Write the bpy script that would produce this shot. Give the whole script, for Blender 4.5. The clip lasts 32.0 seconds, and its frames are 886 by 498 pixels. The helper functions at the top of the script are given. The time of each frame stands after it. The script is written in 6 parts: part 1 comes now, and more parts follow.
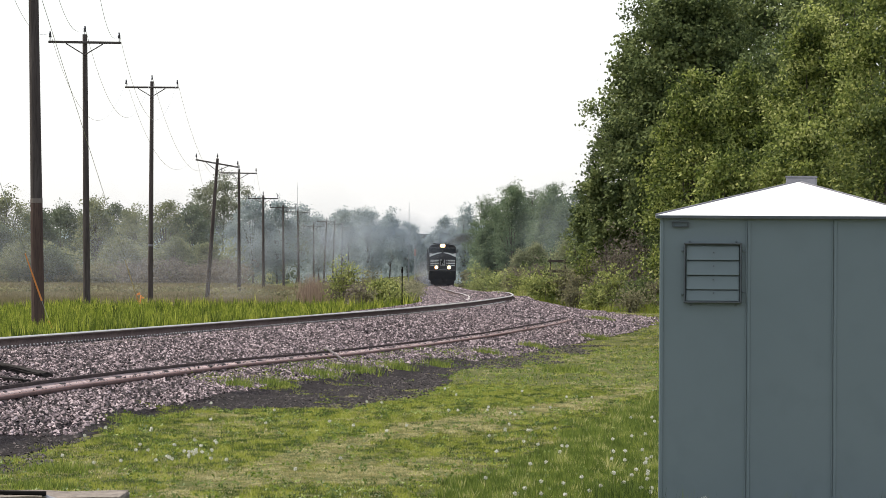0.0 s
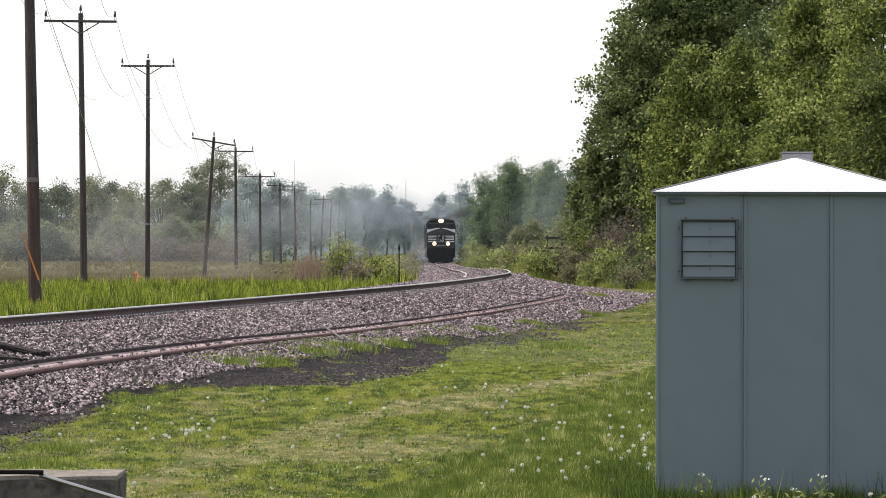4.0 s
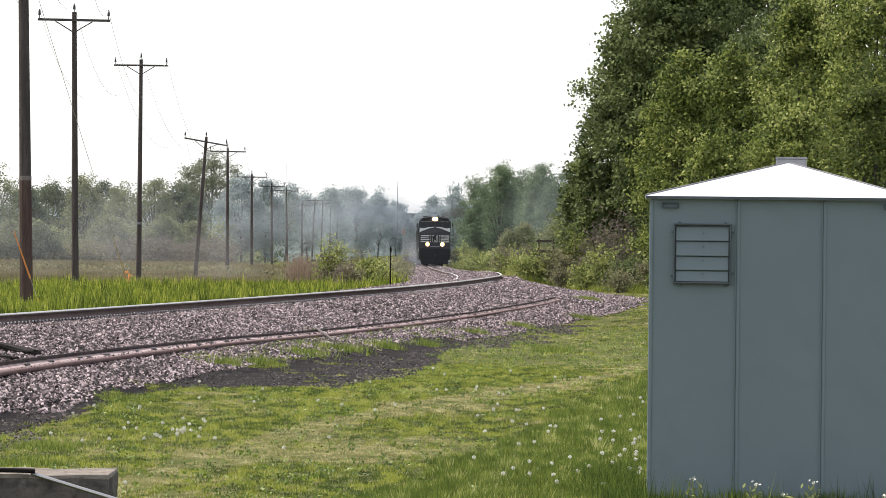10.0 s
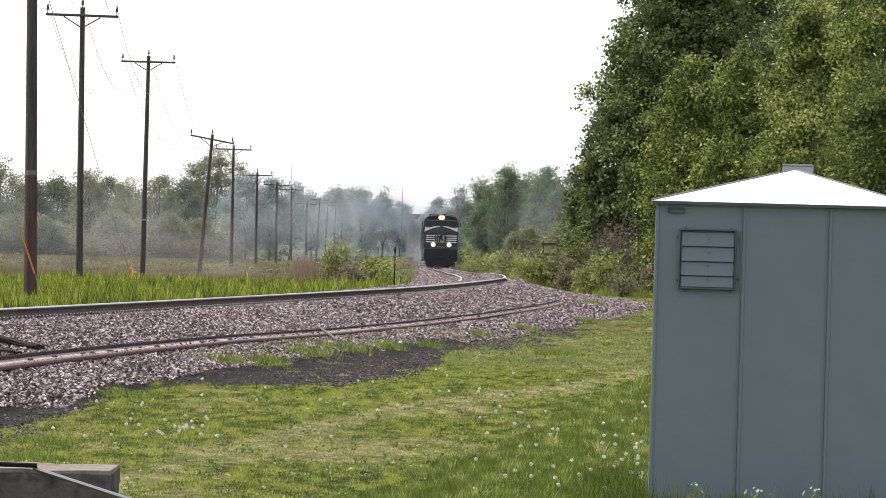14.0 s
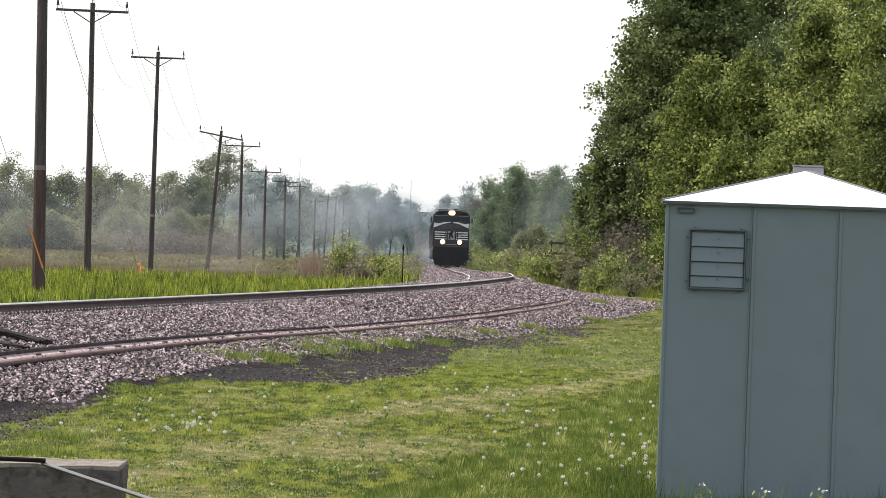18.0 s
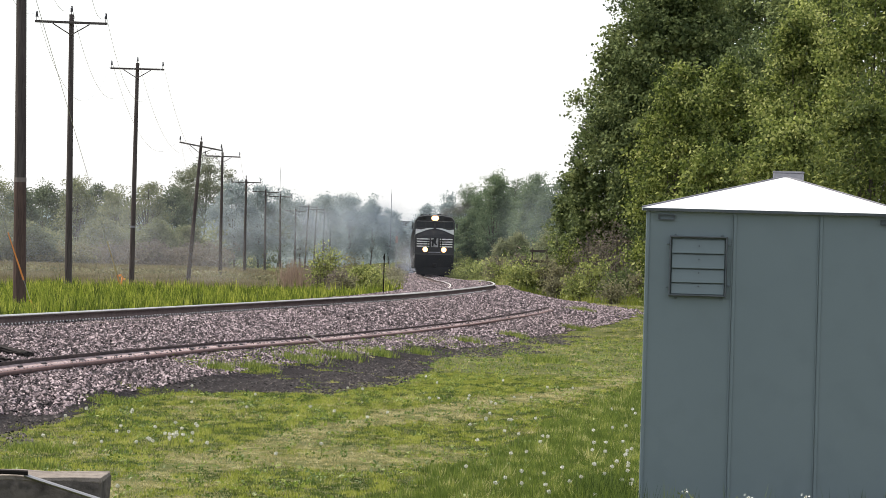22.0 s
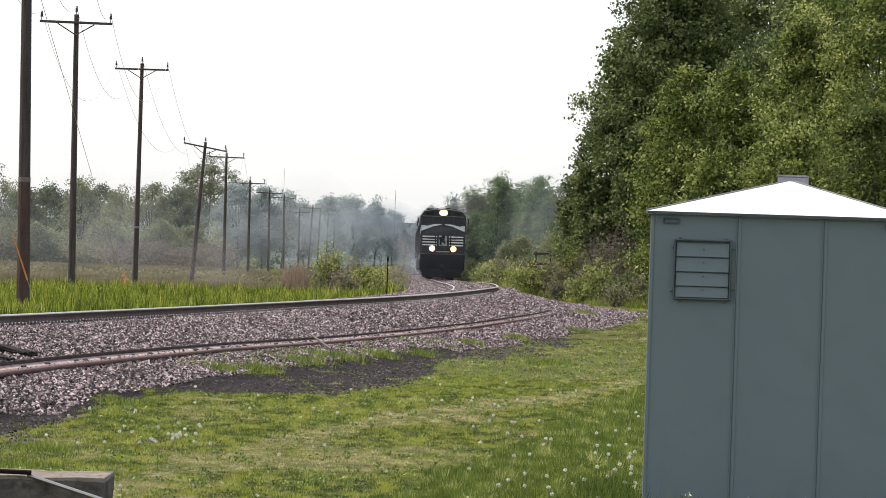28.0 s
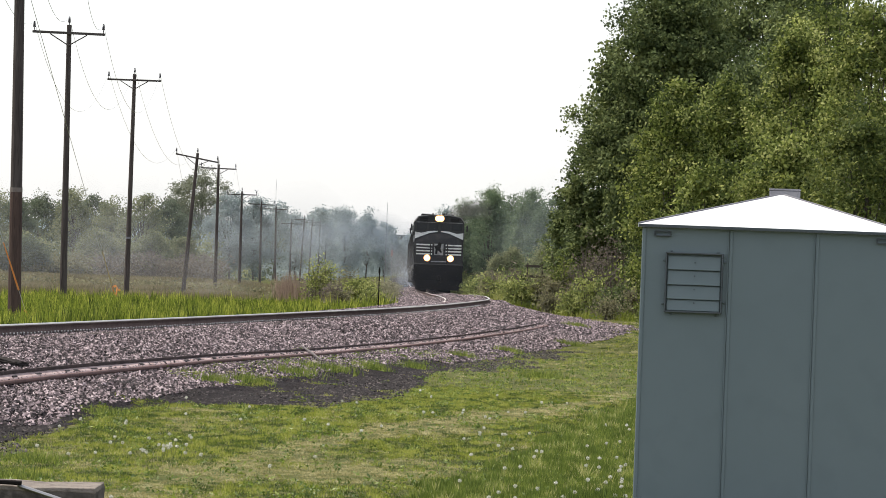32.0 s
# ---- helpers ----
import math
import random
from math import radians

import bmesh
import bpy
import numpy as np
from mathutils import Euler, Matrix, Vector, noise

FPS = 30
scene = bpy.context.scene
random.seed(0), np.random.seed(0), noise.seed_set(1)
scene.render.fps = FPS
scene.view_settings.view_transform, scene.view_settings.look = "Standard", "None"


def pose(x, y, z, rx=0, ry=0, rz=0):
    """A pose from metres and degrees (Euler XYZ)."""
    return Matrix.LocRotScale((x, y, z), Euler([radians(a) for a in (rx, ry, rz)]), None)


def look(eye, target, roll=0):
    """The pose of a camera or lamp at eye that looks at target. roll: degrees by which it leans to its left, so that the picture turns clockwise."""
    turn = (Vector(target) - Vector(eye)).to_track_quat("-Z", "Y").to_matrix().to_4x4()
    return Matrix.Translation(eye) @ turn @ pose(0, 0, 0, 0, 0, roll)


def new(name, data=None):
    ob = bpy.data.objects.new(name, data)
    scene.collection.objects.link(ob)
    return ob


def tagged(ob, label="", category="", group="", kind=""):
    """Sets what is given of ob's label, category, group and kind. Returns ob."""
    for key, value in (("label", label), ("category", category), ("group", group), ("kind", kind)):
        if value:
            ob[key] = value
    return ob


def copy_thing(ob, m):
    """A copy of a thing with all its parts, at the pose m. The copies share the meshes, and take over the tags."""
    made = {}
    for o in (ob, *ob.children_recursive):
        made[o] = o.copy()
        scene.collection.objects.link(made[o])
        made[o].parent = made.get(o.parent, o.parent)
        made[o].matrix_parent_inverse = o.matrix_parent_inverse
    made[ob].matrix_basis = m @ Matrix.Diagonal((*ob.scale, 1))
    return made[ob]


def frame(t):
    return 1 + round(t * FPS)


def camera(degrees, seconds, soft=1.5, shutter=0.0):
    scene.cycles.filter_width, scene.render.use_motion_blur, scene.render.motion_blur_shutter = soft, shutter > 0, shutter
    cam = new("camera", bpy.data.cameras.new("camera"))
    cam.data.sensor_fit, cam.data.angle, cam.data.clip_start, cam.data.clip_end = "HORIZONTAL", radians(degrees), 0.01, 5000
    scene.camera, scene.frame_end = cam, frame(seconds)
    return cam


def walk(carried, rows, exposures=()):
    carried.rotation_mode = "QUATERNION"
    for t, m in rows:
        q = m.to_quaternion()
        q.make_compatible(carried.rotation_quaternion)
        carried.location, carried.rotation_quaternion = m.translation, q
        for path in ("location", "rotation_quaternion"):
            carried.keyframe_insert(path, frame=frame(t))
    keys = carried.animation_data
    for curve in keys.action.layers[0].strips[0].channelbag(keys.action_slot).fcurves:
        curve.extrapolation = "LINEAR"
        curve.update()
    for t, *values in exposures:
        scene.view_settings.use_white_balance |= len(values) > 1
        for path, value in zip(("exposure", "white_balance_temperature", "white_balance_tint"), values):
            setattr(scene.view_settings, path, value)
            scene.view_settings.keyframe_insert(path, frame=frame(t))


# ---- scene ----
# The camera is held by hand at standing height with a long lens: it sways and slowly leans.
cam = camera(9.957, 32.0, soft=0.5)
EYE = 1.79
# seconds, sideways sway, yaw, pitch, lean
PATH = [
    (0, -0.0000, 0.0007, 0.1082, 0.354), (0.5, 0.0090, -0.0407, 0.0801, -0.090), (1, 0.0024, -0.0147, 0.0467, 0.217),
    (1.5, 0.0017, 0.0657, 0.0230, 0.377), (2, -0.0001, 0.1454, 0.0080, 0.344), (2.5, 0.0013, 0.1553, -0.0286, 0.254),
    (3, -0.0010, 0.1168, -0.0611, 0.228), (3.5, 0.0084, 0.0605, -0.0963, 0.128), (5.5, -0.0079, -0.2467, -0.2693, 0.193),
    (6, -0.0050, -0.1956, -0.2301, 0.224), (6.5, -0.0103, -0.1490, -0.2079, 0.682), (7, -0.0152, -0.1170, -0.2165, 0.731),
    (7.5, -0.0085, -0.0874, -0.1788, 0.590), (8, -0.0081, -0.0560, -0.1187, 0.545), (8.5, -0.0033, -0.0045, -0.0910, 0.593),
    (9, -0.0098, -0.0266, -0.0680, 0.810), (9.5, -0.0098, -0.0708, -0.1064, 0.734), (10, -0.0100, -0.1341, -0.1220, 0.631),
    (10.5, -0.0056, -0.1753, -0.1482, 0.607), (11, -0.0067, -0.1396, -0.1576, 0.927), (11.5, -0.0034, -0.1059, -0.1268, 0.974),
    (12, -0.0117, -0.0997, -0.1454, 1.100), (12.5, -0.0164, -0.0660, -0.1943, 1.060), (13, -0.0069, -0.0837, -0.1852, 1.101),
    (13.5, -0.0085, -0.1042, -0.1564, 1.284), (14, -0.0183, -0.0868, -0.1079, 1.555), (14.5, -0.0127, -0.0607, -0.0935, 1.600),
    (16.5, -0.0255, -0.0574, -0.1646, 1.855), (17, -0.0317, -0.0106, -0.1723, 1.923), (17.5, -0.0286, 0.0172, -0.1604, 1.944),
    (18, -0.0324, -0.0003, -0.1316, 2.004), (18.5, -0.0282, -0.0299, -0.0934, 1.995), (19, -0.0266, -0.0598, -0.0658, 1.852),
    (19.5, -0.0219, -0.0583, -0.0901, 1.788), (20, -0.0230, -0.0445, -0.1236, 1.649), (20.5, -0.0311, -0.0761, -0.1365, 1.775),
    (21, -0.0301, -0.1250, -0.1024, 1.770), (21.5, -0.0334, -0.1766, -0.0515, 1.877), (22, -0.0318, -0.2122, -0.0255, 1.555),
    (22.5, -0.0279, -0.1993, 0.0016, 1.478), (23, -0.0269, -0.2154, 0.0422, 1.439), (23.5, -0.0254, -0.1665, 0.0980, 1.550),
    (24, -0.0313, -0.1601, 0.1207, 1.468), (24.5, -0.0310, -0.1631, 0.0505, 1.625), (25, -0.0302, -0.1798, -0.0356, 1.583),
    (25.5, -0.0289, -0.1962, -0.0801, 1.459), (27.5, -0.0353, -0.1558, 0.0270, 1.842), (28, -0.0386, -0.1726, -0.0039, 1.867),
    (28.5, -0.0436, -0.1789, -0.0356, 2.139), (29, -0.0404, -0.1911, -0.0354, 2.192), (29.5, -0.0383, -0.1951, -0.0213, 2.334),
    (30, -0.0431, -0.2014, 0.0104, 2.542), (30.5, -0.0452, -0.2334, 0.0975, 2.412), (31, -0.0479, -0.2355, 0.1231, 2.494),
    (31.5, -0.0456, -0.2613, 0.1344, 2.143), (32, -0.0371, -0.2612, 0.1360, 2.119),
]


def aim(x, yaw, pitch, lean):
    return pose(x, 0, EYE, 0, 0, yaw) @ pose(0, 0, 0, 90 + pitch) @ pose(0, 0, 0, 0, 0, lean)


walk(cam, [(t, aim(x, a, b, c)) for t, x, a, b, c in PATH], exposures=((0, 0.29), (3, 0.28), (6, 0.42), (9, 0.47), (14, 0.46), (22, 0.42), (25, 0.31), (28, 0.27), (32, 0.27)))

# ---- light ----
SUN_ELEVATION, SUN_AZIMUTH = 57.0, -66.0   # degrees; azimuth from straight ahead, negative to the left
world = bpy.data.worlds.new("world")
scene.world = world
world.use_nodes = True
wn = world.node_tree
sky = wn.nodes.new("ShaderNodeTexSky")
sky.sky_type, sky.sun_disc = "NISHITA", False
sky.sun_elevation, sky.sun_rotation = radians(SUN_ELEVATION), radians(SUN_AZIMUTH)
sky.air_density, sky.dust_density, sky.ozone_density = 1.0, 1.5, 1.0
# a thin white haze lies evenly over the whole sky
haze = wn.nodes.new("ShaderNodeMix")
haze.data_type = "RGBA"
haze.inputs[0].default_value = 0.5
haze.inputs[7].default_value = (7.85, 7.98, 8.4, 1)
wn.links.new(sky.outputs[0], haze.inputs[6])
wn.nodes["Background"].inputs["Strength"].default_value = 0.15
wn.links.new(haze.outputs[2], wn.nodes["Background"].inputs["Color"])
sun = new("sun", bpy.data.lights.new("sun", "SUN"))
sun.data.energy, sun.data.angle, sun.data.color = 4.25, radians(0.6), (1.0, 0.93, 0.8)
a_, e_ = radians(SUN_AZIMUTH), radians(SUN_ELEVATION)
sun.matrix_world = look((60 * math.sin(a_) * math.cos(e_), 60 * math.cos(a_) * math.cos(e_), 60 * math.sin(e_)), (0, 0, 0))


# ---- materials ----
def base_mat(name, rough=0.8, metal=0.0):
    m = bpy.data.materials.new(name)
    m.use_nodes = True
    b = m.node_tree.nodes["Principled BSDF"]
    b.inputs["Roughness"].default_value, b.inputs["Metallic"].default_value = rough, metal
    return m, m.node_tree, b


def mixed(tree, fac, c1, c2):
    n = tree.nodes.new("ShaderNodeMix")
    n.data_type = "RGBA"
    for sock, v in ((n.inputs[0], fac), (n.inputs[6], c1), (n.inputs[7], c2)):
        if hasattr(v, "links") or hasattr(v, "is_linked"):
            tree.links.new(v, sock)
        elif isinstance(v, tuple):
            sock.default_value = (*v, 1)
        else:
            sock.default_value = v
    return n.outputs[2]


def grain(tree, scale, detail=4.0, lo=0.35, hi=0.65, stretch=None, world_space=True):
    tc = tree.nodes.new("ShaderNodeNewGeometry" if world_space else "ShaderNodeTexCoord")
    out = tc.outputs["Position"] if world_space else tc.outputs["Object"]
    if stretch:
        mp = tree.nodes.new("ShaderNodeMapping")
        mp.inputs["Scale"].default_value = stretch
        tree.links.new(out, mp.inputs[0])
        out = mp.outputs[0]
    n = tree.nodes.new("ShaderNodeTexNoise")
    n.inputs["Scale"].default_value, n.inputs["Detail"].default_value = scale, detail
    tree.links.new(out, n.inputs["Vector"])
    r = tree.nodes.new("ShaderNodeMapRange")
    r.inputs[1].default_value, r.inputs[2].default_value = lo, hi
    tree.links.new(n.outputs[0], r.inputs[0])
    return r.outputs[0]


def bumped(tree, b, height, strength, dist=0.01):
    n = tree.nodes.new("ShaderNodeBump")
    n.inputs["Strength"].default_value, n.inputs["Distance"].default_value = strength, dist
    tree.links.new(height, n.inputs["Height"])
    tree.links.new(n.outputs[0], b.inputs["Normal"])


def surface(name, c1, c2, c3=None, rough=0.8, metal=0.0, s1=3.0, s2=40.0, bump=0.3, dist=0.01, stretch=None, obj=True, spec=0.4):
    """Two colours mixed at a large scale, a third worn in at a small one, with fine relief."""
    m, t, b = base_mat(name, rough, metal)
    b.inputs["Specular IOR Level"].default_value = spec
    col = mixed(t, grain(t, s1, 3, stretch=stretch, world_space=not obj), c1, c2)
    fine = grain(t, s2, 5, stretch=stretch, world_space=not obj)
    if c3:
        f2 = grain(t, s2 * 0.6, 4, 0.5, 0.75, stretch=stretch, world_space=not obj)
        col = mixed(t, f2, col, c3)
    t.links.new(col, b.inputs["Base Color"])
    if bump:
        bumped(t, b, fine, bump, dist)
    return m


def islands(name, stops, rough=0.7, back=0.0, spec=0.3, tufts=False):
    """A colour of its own for each leaf, blade or stone, or for each tuft and spray; back: the share of light let through."""
    m, t, b = base_mat(name, rough)
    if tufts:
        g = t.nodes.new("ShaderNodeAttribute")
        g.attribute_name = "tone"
    else:
        g = t.nodes.new("ShaderNodeNewGeometry")
    r = t.nodes.new("ShaderNodeValToRGB")
    while len(r.color_ramp.elements) < len(stops):
        r.color_ramp.elements.new(0.5)
    for i, c in enumerate(stops):
        r.color_ramp.elements[i].position = i / max(1, len(stops) - 1)
        r.color_ramp.elements[i].color = (*c, 1)
    t.links.new(g.outputs["Fac" if tufts else "Random Per Island"], r.inputs[0])
    t.links.new(r.outputs[0], b.inputs["Base Color"])
    b.inputs["Specular IOR Level"].default_value = spec
    if back:
        tr = t.nodes.new("ShaderNodeBsdfTranslucent")
        mx = t.nodes.new("ShaderNodeMixShader")
        mx.inputs[0].default_value = back
        t.links.new(r.outputs[0], tr.inputs[0])
        t.links.new(b.outputs[0], mx.inputs[1])
        t.links.new(tr.outputs[0], mx.inputs[2])
        t.links.new(mx.outputs[0], t.nodes["Material Output"].inputs[0])
    return m


def glow(name, col, power):
    m, t, b = base_mat(name, 0.2)
    b.inputs["Base Color"].default_value = (*col, 1)
    b.inputs["Emission Color"].default_value = (*col, 1)
    b.inputs["Emission Strength"].default_value = power
    return m


GRASS_SOIL = surface("grass_soil", (0.055, 0.066, 0.018), (0.095, 0.098, 0.032), (0.15, 0.13, 0.06), 0.95, s1=0.35, s2=6, bump=0.6, dist=0.05, obj=False, spec=0.05)
FIELD = surface("field_soil", (0.13, 0.11, 0.062), (0.105, 0.1, 0.05), (0.17, 0.145, 0.09), 0.95, s1=0.12, s2=2.5, bump=0.6, dist=0.1, obj=False, spec=0.05)
# bed colour is near black: it holds the shade between the loose stones
BALLAST = surface("ballast_bed", (0.01, 0.008, 0.009), (0.03, 0.024, 0.026), (0.075, 0.06, 0.064), 0.9, s1=17.0, s2=34, bump=1.0, dist=0.05, obj=False, spec=0.05)
STONE = islands("ballast_stone", ((0.007, 0.0052, 0.0058), (0.02, 0.0145, 0.0162), (0.052, 0.038, 0.042), (0.115, 0.086, 0.094), (0.22, 0.17, 0.181), (0.44, 0.358, 0.37)), 0.8)
CINDER = surface("cinder", (0.017, 0.0145, 0.015), (0.032, 0.027, 0.026), (0.05, 0.042, 0.04), 0.95, s1=1.2, s2=22, bump=1.0, dist=0.03, obj=False, spec=0.05)
CINDER_STONE = islands("cinder_stone", ((0.007, 0.006, 0.006), (0.015, 0.0125, 0.013), (0.028, 0.023, 0.023), (0.048, 0.04, 0.039), (0.11, 0.092, 0.088)), 0.9)
RAIL_SIDE = surface("rail_side", (0.112, 0.079, 0.073), (0.148, 0.107, 0.097), (0.07, 0.05, 0.047), 0.9, 0.0, s1=1.5, s2=30, obj=False, spec=0.1)
RAIL_HEAD = surface("rail_head", (0.6, 0.54, 0.46), (0.48, 0.43, 0.37), None, 0.34, 1.0, s1=2, s2=60, bump=0.05, obj=False)
RUST = surface("old_rail_rust", (0.1, 0.05, 0.043), (0.15, 0.08, 0.07), (0.06, 0.033, 0.029), 0.85, 0.0, s1=2, s2=25, obj=False)
OLD_FOOT = surface("old_rail_foot", (0.026, 0.018, 0.017), (0.045, 0.03, 0.027), (0.075, 0.05, 0.045), 0.9, 0.0, s1=2, s2=20, obj=False, spec=0.1)
DUST = surface("dusty_rail", (0.42, 0.305, 0.283), (0.53, 0.405, 0.38), (0.25, 0.155, 0.138), 0.9, s1=5, s2=16, obj=False)
TIE = surface("tie_wood", (0.06, 0.045, 0.035), (0.1, 0.08, 0.065), (0.035, 0.028, 0.024), 0.9, s1=3, s2=30, stretch=(1, 6, 6))
WORN_IRON = surface("worn_iron", (0.08, 0.062, 0.058), (0.125, 0.1, 0.095), (0.04, 0.03, 0.028), 0.6, 0.0, s1=6, s2=40)
OLD_WOOD = surface("blackened_wood", (0.016, 0.014, 0.013), (0.03, 0.026, 0.024), (0.07, 0.06, 0.055), 0.95, s1=3, s2=26, stretch=(1, 6, 6), spec=0.08)
PLATE = surface("tie_plate", (0.11, 0.085, 0.075), (0.17, 0.14, 0.125), None, 0.7, 0.1, s1=5, s2=40)
BRIGHT_BAR = surface("bright_steel", (0.4, 0.4, 0.4), (0.3, 0.29, 0.28), None, 0.35, 1.0, s1=1.5, s2=30, bump=0)
STAINED = surface("stained_concrete", (0.075, 0.066, 0.06), (0.135, 0.117, 0.102), (0.045, 0.04, 0.037), 0.95, s1=4, s2=22, bump=0.5, dist=0.01, spec=0.05)
PALE_CAP = surface("pale_concrete", (0.17, 0.145, 0.125), (0.25, 0.215, 0.185), (0.1, 0.088, 0.078), 0.95, s1=5, s2=26, bump=0.6, dist=0.01, spec=0.05)
POLE_WOOD = surface("pole_wood", (0.056, 0.046, 0.043), (0.092, 0.077, 0.071), (0.034, 0.028, 0.027), 0.9, s1=1.5, s2=14, stretch=(6, 6, 0.4), bump=0.5, spec=0.1)
CREOSOTE = surface("creosote_wood", (0.072, 0.05, 0.043), (0.105, 0.07, 0.058), (0.045, 0.032, 0.029), 0.9, s1=1.5, s2=14, stretch=(6, 6, 0.4), bump=0.5, spec=0.1)
ARM_WOOD = surface("arm_wood", (0.05, 0.042, 0.04), (0.085, 0.072, 0.066), None, 0.9, s1=3, s2=20, stretch=(0.5, 5, 5))
PORCELAIN = surface("porcelain", (0.02, 0.018, 0.02), (0.035, 0.03, 0.03), None, 0.5, s1=4, s2=20, bump=0)
WIRE = surface("wire", (0.4, 0.4, 0.41), (0.5, 0.5, 0.51), None, 0.5, 0.5, s1=1, s2=5, bump=0)
GUARD = surface("guy_guard", (0.75, 0.27, 0.07), (0.8, 0.36, 0.12), None, 0.6, s1=2, s2=8, bump=0)
GUARD_PALE = surface("pale_guy_guard", (0.5, 0.42, 0.22), (0.55, 0.46, 0.26), None, 0.6, s1=2, s2=8, bump=0)
PAINT = surface("shed_paint", (0.141, 0.176, 0.184), (0.152, 0.187, 0.194), (0.136, 0.169, 0.177), 0.5, s1=0.9, s2=7, bump=0.06, dist=0.004, spec=0.25)
PAINT_DARK = surface("shed_frame_paint", (0.055, 0.065, 0.07), (0.085, 0.097, 0.102), None, 0.6, s1=5, s2=30, bump=0.1)
SHED_CLIP = surface("clip_paint", (0.08, 0.1, 0.105), (0.11, 0.135, 0.14), None, 0.6, s1=5, s2=30, bump=0.1)
ROOF = surface("roof_white", (0.82, 0.82, 0.8), (0.78, 0.78, 0.77), (0.72, 0.71, 0.68), 0.4, s1=2, s2=14, bump=0.05)
GALV = surface("galvanised", (0.15, 0.148, 0.165), (0.19, 0.188, 0.205), None, 0.7, 0.0, s1=4, s2=30, bump=0.1)
CONCRETE = surface("concrete", (0.075, 0.07, 0.068), (0.13, 0.118, 0.108), (0.045, 0.042, 0.04), 0.95, s1=3, s2=24, stretch=(3, 3, 0.5), spec=0.1)
BARK = surface("bark", (0.06, 0.048, 0.04), (0.1, 0.083, 0.068), (0.035, 0.03, 0.026), 0.9, s1=2, s2=14, stretch=(4, 4, 0.6), bump=0.8, dist=0.03)
BLACK = surface("loco_black", (0.012, 0.0115, 0.0125), (0.018, 0.0165, 0.0165), (0.034, 0.028, 0.025), 0.5, s1=0.8, s2=6, bump=0.05, spec=0.25)
BLACK_DULL = surface("running_gear", (0.009, 0.008, 0.008), (0.015, 0.013, 0.012), None, 0.95, s1=1, s2=8, spec=0.08)
WHITE = surface("loco_white", (0.74, 0.73, 0.7), (0.64, 0.63, 0.6), (0.42, 0.4, 0.37), 0.6, s1=1, s2=10, bump=0)
NOSE_GREY = surface("nose_grey", (0.24, 0.23, 0.22), (0.32, 0.31, 0.295), (0.12, 0.11, 0.1), 0.7, s1=2, s2=9, bump=0)
EMBLEM_PALE = surface("emblem_pale", (0.26, 0.25, 0.24), (0.34, 0.33, 0.31), (0.14, 0.13, 0.12), 0.7, s1=2, s2=9, bump=0)
GLASS, _t, _b = base_mat("cab_glass", 0.06)
_b.inputs["Base Color"].default_value = (0.012, 0.014, 0.016, 1)
_b.inputs["Specular IOR Level"].default_value = 0.15
LAMP = glow("headlight_glow", (1.0, 0.8, 0.5), 40.0)
# amber ring round the lenses, added to stand for the lamps' halo
LAMP_RING = glow("lamp_halo", (1.0, 0.46, 0.16), 1.5)
CAR_GREY = surface("car_steel", (0.02, 0.018, 0.018), (0.035, 0.03, 0.028), (0.014, 0.012, 0.011), 0.8, s1=0.6, s2=5)
# the far signal's colours are paled and dulled to carry haze
SIGNAL_GREY = surface("signal_grey", (0.24, 0.25, 0.26), (0.3, 0.31, 0.32), None, 0.8, s1=1, s2=6, bump=0)
ORANGE = surface("orange_sign", (0.42, 0.24, 0.2), (0.4, 0.25, 0.21), None, 0.6, s1=2, s2=8, bump=0)
PUFF = islands("seed_head", ((0.62, 0.6, 0.5), (0.76, 0.75, 0.68)), 0.9)
STEM = islands("stem", ((0.12, 0.17, 0.04), (0.2, 0.2, 0.06)), 0.7)
